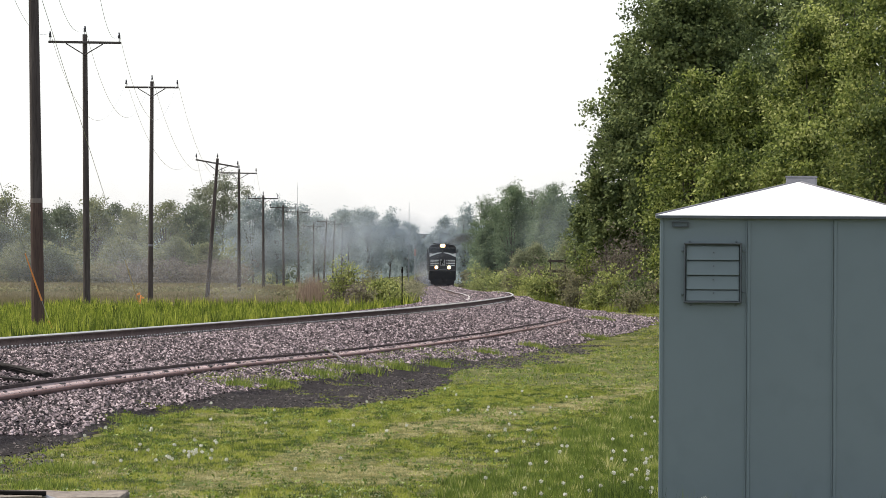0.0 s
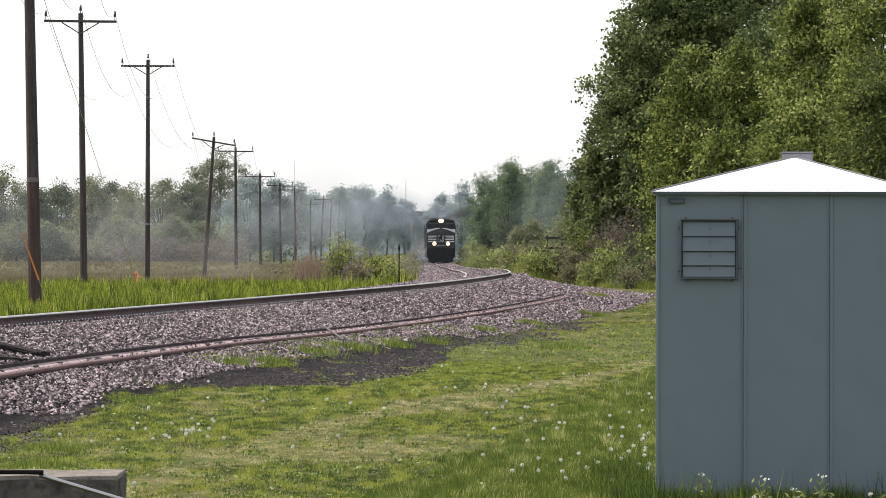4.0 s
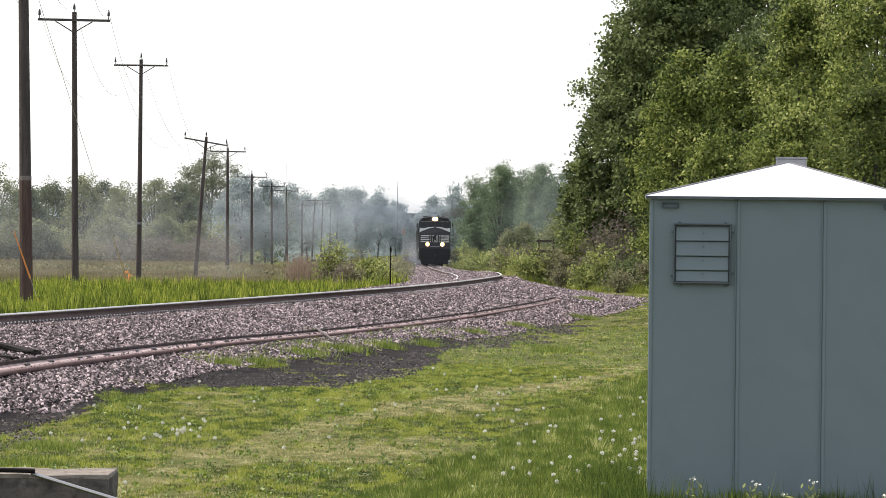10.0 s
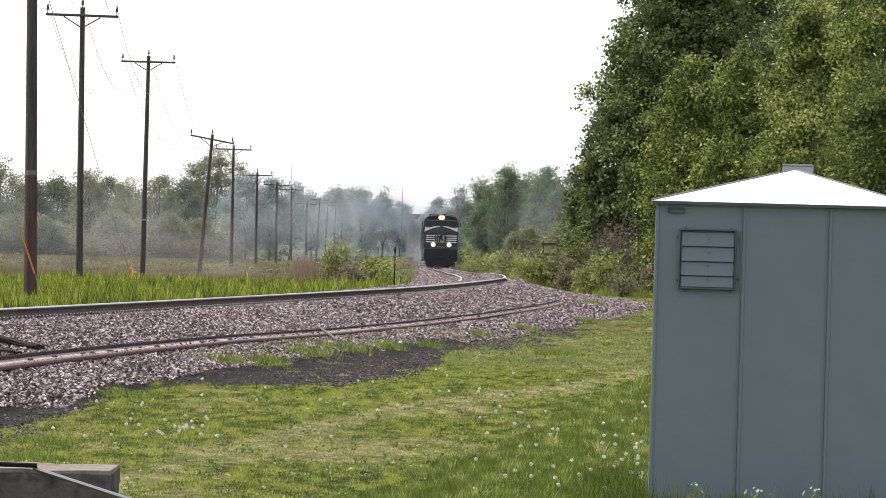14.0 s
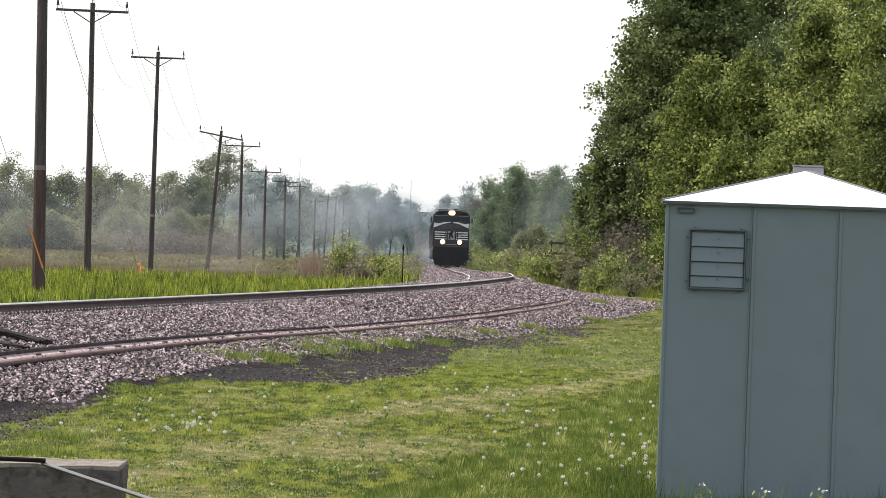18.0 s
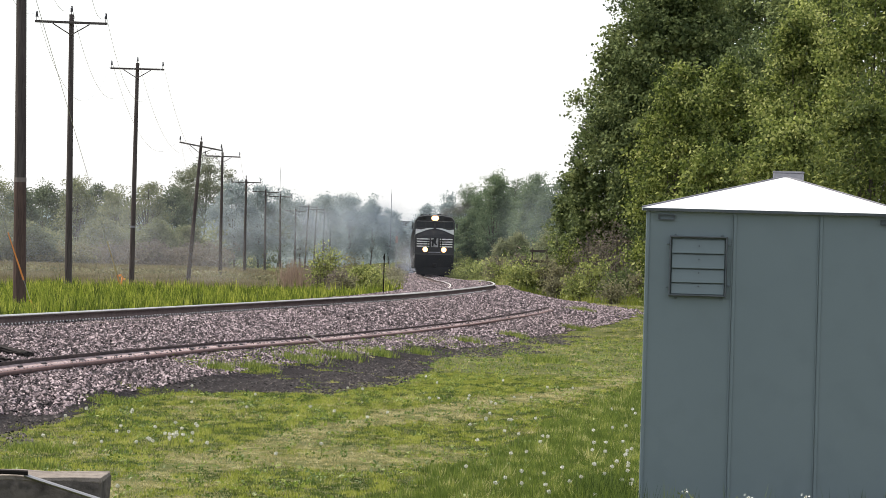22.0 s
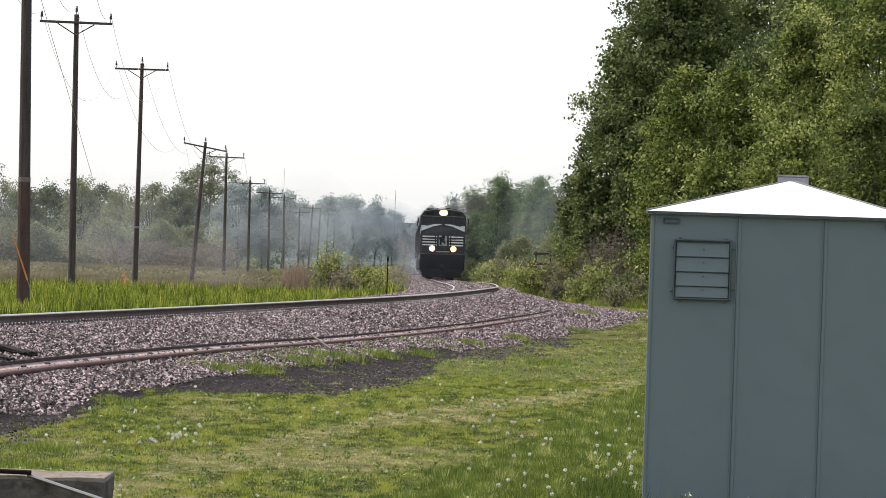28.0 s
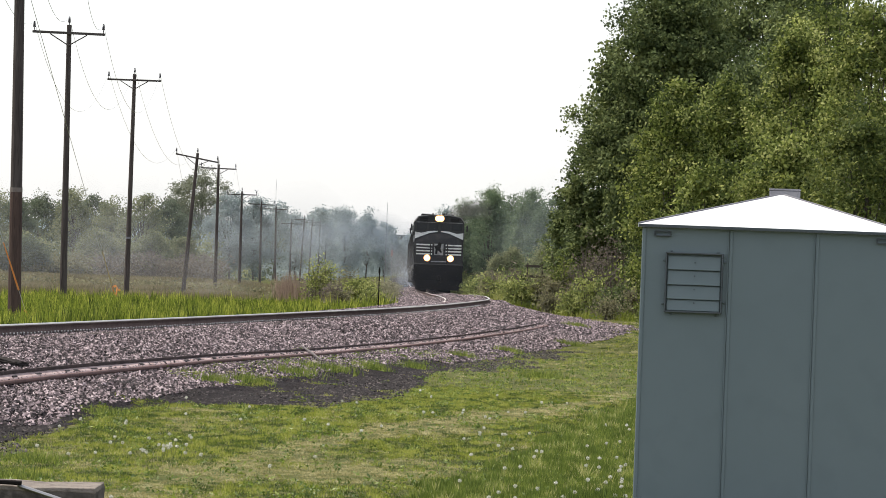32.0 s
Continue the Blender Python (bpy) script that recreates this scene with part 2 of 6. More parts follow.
# far kinds 0-2, 9 and above all 8 carry haze in paled colours
LEAF = {
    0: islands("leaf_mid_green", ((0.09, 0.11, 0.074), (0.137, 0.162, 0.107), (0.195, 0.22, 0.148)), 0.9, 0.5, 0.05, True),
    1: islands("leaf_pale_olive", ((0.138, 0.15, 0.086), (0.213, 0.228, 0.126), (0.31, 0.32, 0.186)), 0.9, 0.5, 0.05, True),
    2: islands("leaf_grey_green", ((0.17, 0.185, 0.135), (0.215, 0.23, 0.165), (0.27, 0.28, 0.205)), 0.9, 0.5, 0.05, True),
    3: islands("leaf_dark_green", ((0.036, 0.052, 0.02), (0.08, 0.106, 0.038), (0.145, 0.178, 0.064), (0.25, 0.28, 0.106)), 0.7, 0.25, 0.12, True),
    4: islands("leaf_yellow_green", ((0.0264, 0.0405, 0.011), (0.0704, 0.0968, 0.0229), (0.1496, 0.1848, 0.044), (0.2816, 0.315, 0.0854), (0.4576, 0.4664, 0.176)), 0.65, 0.45, 0.15, True),
    5: islands("leaf_bush", ((0.078, 0.1, 0.033), (0.185, 0.215, 0.066), (0.325, 0.35, 0.11), (0.5, 0.51, 0.195)), 0.7, 0.4, 0.2, True),
    6: islands("leaf_olive_bush", ((0.11, 0.105, 0.058), (0.19, 0.178, 0.1), (0.29, 0.272, 0.15)), 0.75, 0.4, 0.2, True),
    7: islands("dry_twigs", ((0.125, 0.107, 0.088), (0.182, 0.155, 0.124), (0.245, 0.208, 0.166)), 0.9, 0.3, 0.1, True),
    8: islands("leaf_hazed_blue_green", ((0.264, 0.312, 0.3111), (0.312, 0.36, 0.3556), (0.36, 0.402, 0.4001)), 0.9, 0.5, 0.02, True),
    10: islands("leaf_deep_green", ((0.0325, 0.0479, 0.0137), (0.0673, 0.0912, 0.0231), (0.1218, 0.1482, 0.0378), (0.2552, 0.2736, 0.0788)), 0.65, 0.35, 0.15, True),
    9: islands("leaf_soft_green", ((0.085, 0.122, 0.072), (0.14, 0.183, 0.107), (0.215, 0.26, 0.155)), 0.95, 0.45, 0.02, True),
}
BLADE = islands("grass_blade", ((0.0405, 0.0558, 0.0108), (0.099, 0.126, 0.0198), (0.198, 0.2295, 0.0324), (0.324, 0.3465, 0.063), (0.486, 0.45, 0.198)), 0.6, 0.4, 0.3, True)
BLADE_DARK = islands("lush_blade", ((0.03, 0.05, 0.01), (0.06, 0.094, 0.016), (0.105, 0.15, 0.025), (0.18, 0.23, 0.042)), 0.55, 0.4, 0.3, True)
BLADE_UNCUT = islands("uncut_blade", ((0.0754, 0.1064, 0.0189), (0.1276, 0.1736, 0.0294), (0.203, 0.252, 0.0473), (0.348, 0.3808, 0.0893)), 0.6, 0.35, 0.25, True)
BLADE_DRY = islands("dry_blade", ((0.13, 0.12, 0.04), (0.33, 0.285, 0.115), (0.5, 0.43, 0.21), (0.62, 0.55, 0.31)), 0.8, 0.3, 0.2, True)
BROAD_LEAF = islands("broad_leaf", ((0.04, 0.07, 0.01), (0.09, 0.14, 0.018), (0.18, 0.24, 0.033), (0.34, 0.38, 0.07)), 0.5, 0.35, 0.4, True)
BLADE_BRIGHT = islands("bright_blade", ((0.0756, 0.105, 0.0118), (0.168, 0.2058, 0.0227), (0.2856, 0.315, 0.0403), (0.42, 0.42, 0.1008)), 0.55, 0.4, 0.3, True)
REED = islands("reed_blade", ((0.045, 0.068, 0.01), (0.115, 0.155, 0.018), (0.27, 0.315, 0.038), (0.48, 0.48, 0.09)), 0.6, 0.45, 0.3, True)
FIELD_BLADE = islands("field_blade", ((0.13, 0.112, 0.064), (0.195, 0.168, 0.095), (0.28, 0.238, 0.15)), 0.85, 0.3, 0.1, True)
RED_STALK = islands("red_brown_stalk", ((0.21, 0.15, 0.115), (0.3, 0.222, 0.17), (0.4, 0.31, 0.24)), 0.85, 0.3, 0.1, True)
TWIG = surface("twig", (0.1, 0.082, 0.07), (0.17, 0.14, 0.12), None, 0.9, s1=2, s2=12, bump=0.2, spec=0.1)
SPIKE = surface("spike_steel", (0.7, 0.68, 0.66), (0.56, 0.53, 0.5), None, 0.5, 0.0, s1=4, s2=30, bump=0, obj=False)


# ---- mesh helpers ----
def raw(name, verts, faces, mat, tone=None):
    """An object from numpy vertices and faces of one number of corners; tone: 0 to 1 for each vertex, its place on the colour scale."""
    me = bpy.data.meshes.new(name)
    verts, faces = np.asarray(verts, float), np.asarray(faces, int)
    k = faces.shape[1]
    me.vertices.add(len(verts))
    me.vertices.foreach_set("co", verts.ravel())
    me.loops.add(faces.size)
    me.loops.foreach_set("vertex_index", faces.ravel().astype(np.int32))
    me.polygons.add(len(faces))
    me.polygons.foreach_set("loop_start", np.arange(0, faces.size, k, dtype=np.int32))
    me.update(calc_edges=True)
    me.materials.append(mat)
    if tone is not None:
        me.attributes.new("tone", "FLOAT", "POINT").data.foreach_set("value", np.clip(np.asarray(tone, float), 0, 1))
    return new(name, me)


def bm_mesh(name, bm, mat, smooth=False):
    me = bpy.data.meshes.new(name)
    bm.normal_update()
    bm.to_mesh(me)
    bm.free()
    for m in mat if isinstance(mat, (list, tuple)) else [mat]:
        me.materials.append(m)
    if smooth:
        me.polygons.foreach_set("use_smooth", [True] * len(me.polygons))
    return me


def part(name, bm, mat, parent, label="", smooth=False):
    ob = new(name, bm_mesh(name, bm, mat, smooth))
    ob.parent = parent
    if label:
        ob["label"] = label
    return ob


def box(bm, cx, cy, cz, sx, sy, sz, bevel=0.0, m=None):
    r = bmesh.ops.create_cube(bm, size=1.0)
    vs = r["verts"]
    bmesh.ops.scale(bm, vec=(sx, sy, sz), verts=vs)
    if bevel:
        es = list({e for v in vs for e in v.link_edges})
        r = bmesh.ops.bevel(bm, geom=es, offset=bevel, segments=1, affect="EDGES")
        vs = list({v for f in r["faces"] for v in f.verts} | {v for v in vs if v.is_valid})
    if m is not None:
        bmesh.ops.transform(bm, matrix=m, verts=vs)
    bmesh.ops.translate(bm, vec=(cx, cy, cz), verts=vs)
    return vs


def rod(bm, p, q, r1, r2=None, n=8):
    p, q = Vector(p), Vector(q)
    m = Matrix.Translation((p + q) / 2) @ (q - p).to_track_quat("Z", "Y").to_matrix().to_4x4()
    bmesh.ops.create_cone(bm, cap_ends=True, segments=n, radius1=r1, radius2=r1 if r2 is None else r2, depth=(q - p).length, matrix=m)


def prism(bm, outline, y0, y1, axis="y"):
    """A solid from an outline in x and z (or y and z for axis x), between two depths."""
    put = (lambda a, b, c: (a, c, b)) if axis == "y" else (lambda a, b, c: (c, a, b))
    f = [bm.verts.new(put(a, b, y0)) for a, b in outline]
    g = [bm.verts.new(put(a, b, y1)) for a, b in outline]
    n = len(outline)
    bm.faces.new(f)
    bm.faces.new(g[::-1])
    for i in range(n):
        bm.faces.new((f[i], g[i], g[(i + 1) % n], f[(i + 1) % n]))
    bmesh.ops.recalc_face_normals(bm, faces=bm.faces)


def empty(name, x=0, y=0, z=0):
    ob = new(name)
    ob.location = (x, y, z)
    return ob


def sweep(name, prof, pts, mat, heads=(), head_mat=None, closed=True):
    """A profile (across, up) carried along points (x, y, z, across direction, tilt)."""
    pts = np.asarray(pts, float)
    prof = np.asarray(prof, float)
    n, k = len(pts), len(prof)
    d = np.gradient(pts[:, :2], axis=0)
    d /= np.linalg.norm(d, axis=1)[:, None]
    across = np.stack([d[:, 1], -d[:, 0]], 1)
    v = np.zeros((n, k, 3))
    v[:, :, 0] = pts[:, None, 0] + across[:, None, 0] * prof[None, :, 0]
    v[:, :, 1] = pts[:, None, 1] + across[:, None, 1] * prof[None, :, 0]
    v[:, :, 2] = pts[:, None, 2] + prof[None, :, 1]
    kk = k if closed else k - 1
    i, j = np.meshgrid(np.arange(n - 1), np.arange(kk), indexing="ij")
    j2 = (j + 1) % k
    f = np.stack([i * k + j, i * k + j2, (i + 1) * k + j2, (i + 1) * k + j], -1).reshape(-1, 4)
    ob = raw(name, v.reshape(-1, 3), f, mat)
    if head_mat:
        ob.data.materials.append(head_mat)
        ob.data.polygons.foreach_set("material_index", [1 if q % kk in heads else 0 for q in range(len(f))])
    return ob


# ---- lie of the land ----
GROUND = ((-200, -0.1), (0, -0.1), (37, -0.1), (43, -0.085), (52, -0.03), (60, 0), (70, 0), (100, 0), (135, 0), (150, -0.005), (185, -0.1), (220, -0.27), (260, -0.53), (312, -0.8), (400, -1.23), (503, -1.6), (577, -1.96), (800, -2.25), (1200, -2.4), (6000, -2.4))
RAIL_X = ((-60, -21.0), (0, -14.6), (40, -10.05), (71, -6.2), (84, -4.62), (103, -2.45), (122, -0.4), (141, 1.1), (160, 2.1), (185, 2.47), (220, 2.42), (260, 2.18), (312, 1.89), (400, 1.5), (503, 1.07), (577, 0.72), (800, -0.3), (1100, -1.5))


def curve(table, d):
    """A smooth run through a short table (monotone cubic)."""
    xs, ys = np.array(table, float).T
    h = np.diff(xs)
    s = np.diff(ys) / h
    m = np.concatenate([[s[0]], (s[:-1] * h[1:] + s[1:] * h[:-1]) / (h[:-1] + h[1:]), [s[-1]]])
    d = np.asarray(d, float)
    i = np.clip(np.searchsorted(xs, d) - 1, 0, len(h) - 1)
    u = (d - xs[i]) / h[i]
    return (ys[i] * (1 + 2 * u) * (1 - u) ** 2 + h[i] * m[i] * u * (1 - u) ** 2 + ys[i + 1] * u * u * (3 - 2 * u) + h[i] * m[i + 1] * u * u * (u - 1))


def ground_z(d):
    return curve(GROUND, d)


def land_z(x, d):
    """The ground, with the gentle rise of the field towards the wood on the left."""
    x, d = np.asarray(x, float), np.asarray(d, float)
    u, w = np.clip((-8.0 - x) / 9.0, 0, 1), np.clip((d - 250.0) / 170.0, 0, 1)
    return ground_z(d) + 0.75 * u * u * (3 - 2 * u) * w * w * (3 - 2 * w) * np.interp(d, (560, 900), (1.0, 0.0))


def rail_z(d):
    return ground_z(d) + 0.65


def cant(d):
    return np.interp(d, (0, 190, 300), (0.16, 0.16, 0.0))


def heading(d):
    return float(math.atan((curve(RAIL_X, d + 0.5) - curve(RAIL_X, d - 0.5))))


def beside(d, off):
    """A point off metres to the right of the outer rail, square to the track."""
    h = heading(d)
    return float(curve(RAIL_X, d)) + off * math.cos(h), d - off * math.sin(h)


def outer_offset(x, y):
    return (x - curve(RAIL_X, y)) * np.cos(np.arctan(curve(RAIL_X, np.asarray(y) + 0.5) - curve(RAIL_X, np.asarray(y) - 0.5)))


def bed_width(d):
    return np.interp(d, (0, 140, 170, 210, 400), (1.0, 1.0, 0.62, 0.42, 0.4))


def bed_z(off, d):
    """Height of the ballast over the ground at an offset from the outer rail."""
    w = np.where(np.asarray(off) > 0.7, bed_width(d), 1.0)
    return np.interp(off / w, (-5.0, -2.9, -1.65, -1.4, -0.15, -0.05, 0.05, 0.7, 3.0, 4.4, 4.9), (-0.05, 0.36, 0.43, 0.45, 0.585, 0.5, 0.472, 0.466, 0.19, 0.05, -0.05))


def lie(x, y):
    """Height of whatever is underfoot."""
    x, y = np.asarray(x, float), np.asarray(y, float)
    off = outer_offset(x, y)
    return land_z(x, y) + np.maximum(0, bed_z(off, y))


ys = np.unique(np.concatenate([np.arange(-60, 260, 4.0), np.arange(260, 900, 12.0), np.geomspace(900, 4800, 24)]))
xs = np.unique(np.concatenate([np.arange(-60, 61, 3.0), -np.geomspace(60, 2500, 16), np.geomspace(60, 2500, 16)]))
gx, gy = np.meshgrid(xs, ys)
gz = land_z(gx, gy)
nx = len(xs)
i, j = np.meshgrid(np.arange(len(ys) - 1), np.arange(nx - 1), indexing="ij")
quads = np.stack([i * nx + j, i * nx + j + 1, (i + 1) * nx + j + 1, (i + 1) * nx + j], -1).reshape(-1, 4)
ground = raw("ground", np.stack([gx, gy, gz], -1).reshape(-1, 3), quads, GRASS_SOIL)
ground.data.materials.append(FIELD)
mid = quads.mean(1)
fx, fy = gx.reshape(-1)[quads].mean(1), gy.reshape(-1)[quads].mean(1)
ground.data.polygons.foreach_set("material_index", ((fx < curve(RAIL_X, fy) - 4.0) & (fy > 170) & (fy < 470)).astype(np.int32))
tagged(ground, "flat grassy ground with a dry brown field beyond the tracks", "ground", kind="structure")

# ---- railway ----
rng0 = np.random.default_rng(3)
line_d = np.concatenate([np.arange(-50, 330, 2.0), np.arange(330, 1100, 10.0)])
offs = np.array((-5.0, -2.9, -1.65, -1.4, -0.8, -0.15, 0.05, 0.7, 1.8, 3.0, 4.4, 4.9))
vv = []
for d in line_d:
    for o in offs:
        ow = o * (float(bed_width(d)) if o > 0.7 else 1.0)
        x, y = beside(d, ow)
        vv.append((x, y, float(ground_z(d)) + float(bed_z(ow, d)) + (noise.noise((x * 1.5, y * 0.7, 0)) * 0.03 if -3 < o < 4.5 else 0)))
k = len(offs)
i, j = np.meshgrid(np.arange(len(line_d) - 1), np.arange(k - 1), indexing="ij")
bed = raw("ballast_bed", vv, np.stack([i * k + j, i * k + j + 1, (i + 1) * k + j + 1, (i + 1) * k + j], -1).reshape(-1, 4), BALLAST)
tagged(bed, "raised ballast bed under the track, near black for the shaded gaps", "ballast", kind="structure")

RAIL_PROFILE = [(-0.07, -0.18), (0.07, -0.18), (0.07, -0.168), (0.012, -0.15), (0.009, -0.05), (0.036, -0.038), (0.037, -0.022), (0.033, -0.006), (0.021, 0.0), (-0.021, 0.0), (-0.033, -0.006), (-0.037, -0.022), (-0.036, -0.038), (-0.009, -0.05), (-0.012, -0.15), (-0.07, -0.168)]
track = empty("railway_track", 0, 0, 0)
tagged(track, "curved main-line railway track with canted steel rails on wooden ties", "railway track")
for off, name in ((0.0, "outer"), (-1.505, "inner")):
    pts = []
    for d in line_d:
        x, y = beside(d, off)
        pts.append((x, y, float(rail_z(d)) - (float(cant(d)) if off else 0.0)))
    r = sweep("rail", RAIL_PROFILE, pts, RAIL_SIDE, heads=(6, 7, 8, 9), head_mat=RAIL_HEAD)
    # far head corners take the side's colour, so their sky glare is left out
    dull = np.zeros(len(r.data.polygons), np.int32)
    r.data.polygons.foreach_get("material_index", dull)
    far_ = np.repeat(line_d[:-1] > 236, 16) & (np.arange(len(dull)) % 16 != 8)
    r.data.polygons.foreach_set("material_index", np.where(far_, 0, dull).astype(np.int32))
    r.parent = track
    r["label"] = "brown rusty steel rail with a polished head"

# heads of the spikes along the foot of the outer rail, whitened for sun glints
sp = np.array([(*beside(d, 0.1), float(rail_z(d)) - 0.128) for d in np.arange(50.0, 152.0, 0.255)])
sp += rng0.normal(0, 0.003, sp.shape)
cube = np.array([(a, b, c) for a in (-1, 1) for b in (-1, 1) for c in (-1, 1)], float) * (0.01, 0.014, 0.012)
cube_faces = np.array([(0, 1, 3, 2), (4, 6, 7, 5), (0, 4, 5, 1), (2, 3, 7, 6), (0, 2, 6, 4), (1, 5, 7, 3)])
spikes = raw("rail_fastening", (sp[:, None] + cube[None]).reshape(-1, 3), (cube_faces[None] + 8 * np.arange(len(sp))[:, None, None]).reshape(-1, 4), SPIKE)
spikes.parent = track
tagged(spikes, "worn spike heads along the rail foot, whitened as sunlit glints", kind="stuff")

# old rail lying on its side in the stone, its foot standing up behind
pts = []
for d in np.arange(50.0, 127.5, 1.5):
    x, y = beside(d + 4.0, float(np.interp(d, (50, 55, 61, 66, 70, 74, 79, 90, 101, 108, 127), (3.08, 3.02, 2.98, 2.93, 2.93, 3.02, 3.13, 3.2, 3.19, 3.1, 2.9))))
    pts.append((x, y, float(lie(x, y)) + 0.016))
pts_rail = list(pts)
rail_y, rail_floor = [p[1] for p in pts], [p[2] for p in pts]
loose = empty("loose_rail")
tagged(loose, "rusty old rail lying tipped on its side along the ballast", "rail")
for name, prof, mat, label in (
        ("head", [(0.105, 0.0), (0.105, 0.05), (0.09, 0.062), (0.045, 0.062), (0.04, 0.0)], RUST, "rust-brown rail head"),
        ("web", [(0.05, 0.045), (0.05, 0.063), (-0.03, 0.126), (-0.03, 0.09)], DUST, "web covered with pale dust"),
        ("foot", [(-0.031, 0.0), (-0.028, 0.172), (-0.042, 0.182), (-0.06, 0.178), (-0.065, 0.0)], OLD_FOOT, "dark upturned rail foot")):
    o = sweep(name, prof, pts, mat)
    # it tips over flatter towards its far end
    for v in o.data.vertices:
        z = float(np.interp(v.co.y, rail_y, rail_floor))
        v.co.z = z + (v.co.z - z) * float(np.interp(v.co.y, (54, 64, 72, 94), (0.8, 0.76, 0.62, 0.58)))
    o.parent = loose
    o["label"] = label
bm = bmesh.new()
box(bm, 0, 0, 0, 0.032, 0.3, 0.009, 0.003)
lump_me = bm_mesh("clod", bm, CINDER_STONE)
d = 51.0
while d < 122:
    k = (d - 50.0) / 1.5
    p, q = Vector(pts[int(k)]), Vector(pts[min(int(k) + 1, len(pts) - 1)])
    c = p.lerp(q, k - int(k))
    o = new("clod", lump_me)
    o.parent = loose
    o.matrix_basis = pose(c.x + random.uniform(-0.005, 0.025), c.y, c.z + 0.098 * float(np.interp(d, (50, 60, 68, 90), (0.8, 0.76, 0.62, 0.58))), 0, 28, -7 + random.uniform(-3, 3)) @ Matrix.Diagonal((random.uniform(0.6, 1.2), random.uniform(0.25, 1.3), random.uniform(0.6, 1.8), 1))
    d += random.uniform(0.5, 1.9)


# ---- equipment shed ----
def make_shed():
    turn = radians(-7.0)
    base = empty("equipment_shed", 1.564 + 0.92 * math.cos(turn) - 0.92 * math.sin(turn), 36.3 + 0.92 * math.cos(turn) + 0.92 * math.sin(turn), 0)
    base.rotation_euler = (0, 0, turn)
    tagged(base, "grey-green sheet-metal railway equipment shed with a white hipped roof", "shed")
    W, D, H = 1.84, 1.84, 2.09
    bm = bmesh.new()
    box(bm, 0, 0, -0.155, W + 0.06, D + 0.06, 0.1, 0.01)
    part("foundation", bm, CONCRETE, base, "concrete footing slab")
    # front wall of three sheets
    for i in range(3):
        bm = bmesh.new()
        w = W / 3
        box(bm, -W / 2 + w * (i + 0.5), -D / 2 + 0.015, H / 2 - 0.05, w - 0.001, 0.03, H + 0.1, 0.001)
        part("wall_panel", bm, PAINT, base)
    for i in (1, 2):
        bm = bmesh.new()
        x = -W / 2 + W / 3 * i
        box(bm, x - 0.012, -D / 2 - 0.006, H / 2 - 0.05, 0.007, 0.012, H + 0.088, 0.002)
        box(bm, x + 0.008, -D / 2 - 0.003, H / 2 - 0.05, 0.024, 0.006, H + 0.088, 0.002)
        part("panel_seam", bm, PAINT, base)
    for sx in (-1, 1):
        bm = bmesh.new()
        box(bm, sx * (W / 2 - 0.015), 0.015, H / 2 - 0.05, 0.03, D - 0.034, H + 0.1, 0.004)
        part("side_wall", bm, PAINT, base)
        bm = bmesh.new()
        box(bm, sx * (W / 2 + 0.002), -D / 2 + 0.012, H / 2 - 0.05, 0.03, 0.045, H + 0.095, 0.006)
        part("corner_trim", bm, PAINT, base)
    bm = bmesh.new()
    box(bm, 0, D / 2 - 0.015, H / 2 - 0.05, W - 0.064, 0.03, H + 0.1, 0.004)
    part("back_wall", bm, PAINT, base)
    # roof: four slopes with a folded eave
    bm = bmesh.new()
    e, z0, z1 = W / 2 + 0.045, H + 0.02, H + 0.272
    lo = [bm.verts.new(p) for p in ((-e, -e, z0), (e, -e, z0), (e, e, z0), (-e, e, z0))]
    under = [bm.verts.new((v.co.x, v.co.y, z0 - 0.022)) for v in lo]
    top = [bm.verts.new(p) for p in ((-0.02, -0.02, z1), (0.02, -0.02, z1), (0.02, 0.02, z1), (-0.02, 0.02, z1))]
    for i in range(4):
        k = (i + 1) % 4
        bm.faces.new((lo[i], lo[k], top[k], top[i]))
        bm.faces.new((under[i], under[k], lo[k], lo[i]))
    bm.faces.new(top)
    bm.faces.new(under[::-1])
    part("roof", bm, ROOF, base, "white hipped sheet-metal roof")
    bm = bmesh.new()
    for sx, sy in ((-1, -1), (1, -1), (-1, 1), (1, 1)):
        rod(bm, (sx * e, sy * e, z0 + 0.004), (sx * 0.02, sy * 0.02, z1 + 0.003), 0.006, n=6)
    part("hip_flashing", bm, GALV, base, "grey metal hip flashing")
    bm = bmesh.new()
    box(bm, 0, -e + 0.002, z0 - 0.012, 2 * e - 0.01, 0.012, 0.02)
    part("eave_trim", bm, PAINT_DARK, base, "dark eave edge")
    bm = bmesh.new()
    box(bm, -0.01, 0.62, z1 - 0.035, 0.22, 0.2, 0.16, 0.008)
    box(bm, -0.01, 0.62, z1 + 0.05, 0.226, 0.206, 0.012)
    part("roof_vent", bm, GALV, base, "grey galvanised roof vent box")
    # louvred vent in the first sheet
    vx, vz, vw, vh = -0.556, 1.7, 0.412, 0.43
    y = -D / 2
    vent = bmesh.new()
    for s in (-1, 1):
        box(vent, vx + s * (vw / 2 - 0.006), y - 0.02, vz, 0.01, 0.05, vh, 0.003)
        box(vent, vx, y - 0.02, vz + s * (vh / 2 - 0.006), vw, 0.05, 0.012, 0.003)
    vent = part("louvre_vent", vent, PAINT_DARK, base, "framed louvre vent with four slats")
    for i in range(4):
        bm = bmesh.new()
        top, low = ((0.022, 0.128), (0.128, 0.235), (0.235, 0.337), (0.337, 0.418))[i]
        box(bm, 0, 0, 0, vw - 0.036, 0.01, low - top - 0.006, 0.002, pose(0, 0, 0, -9))
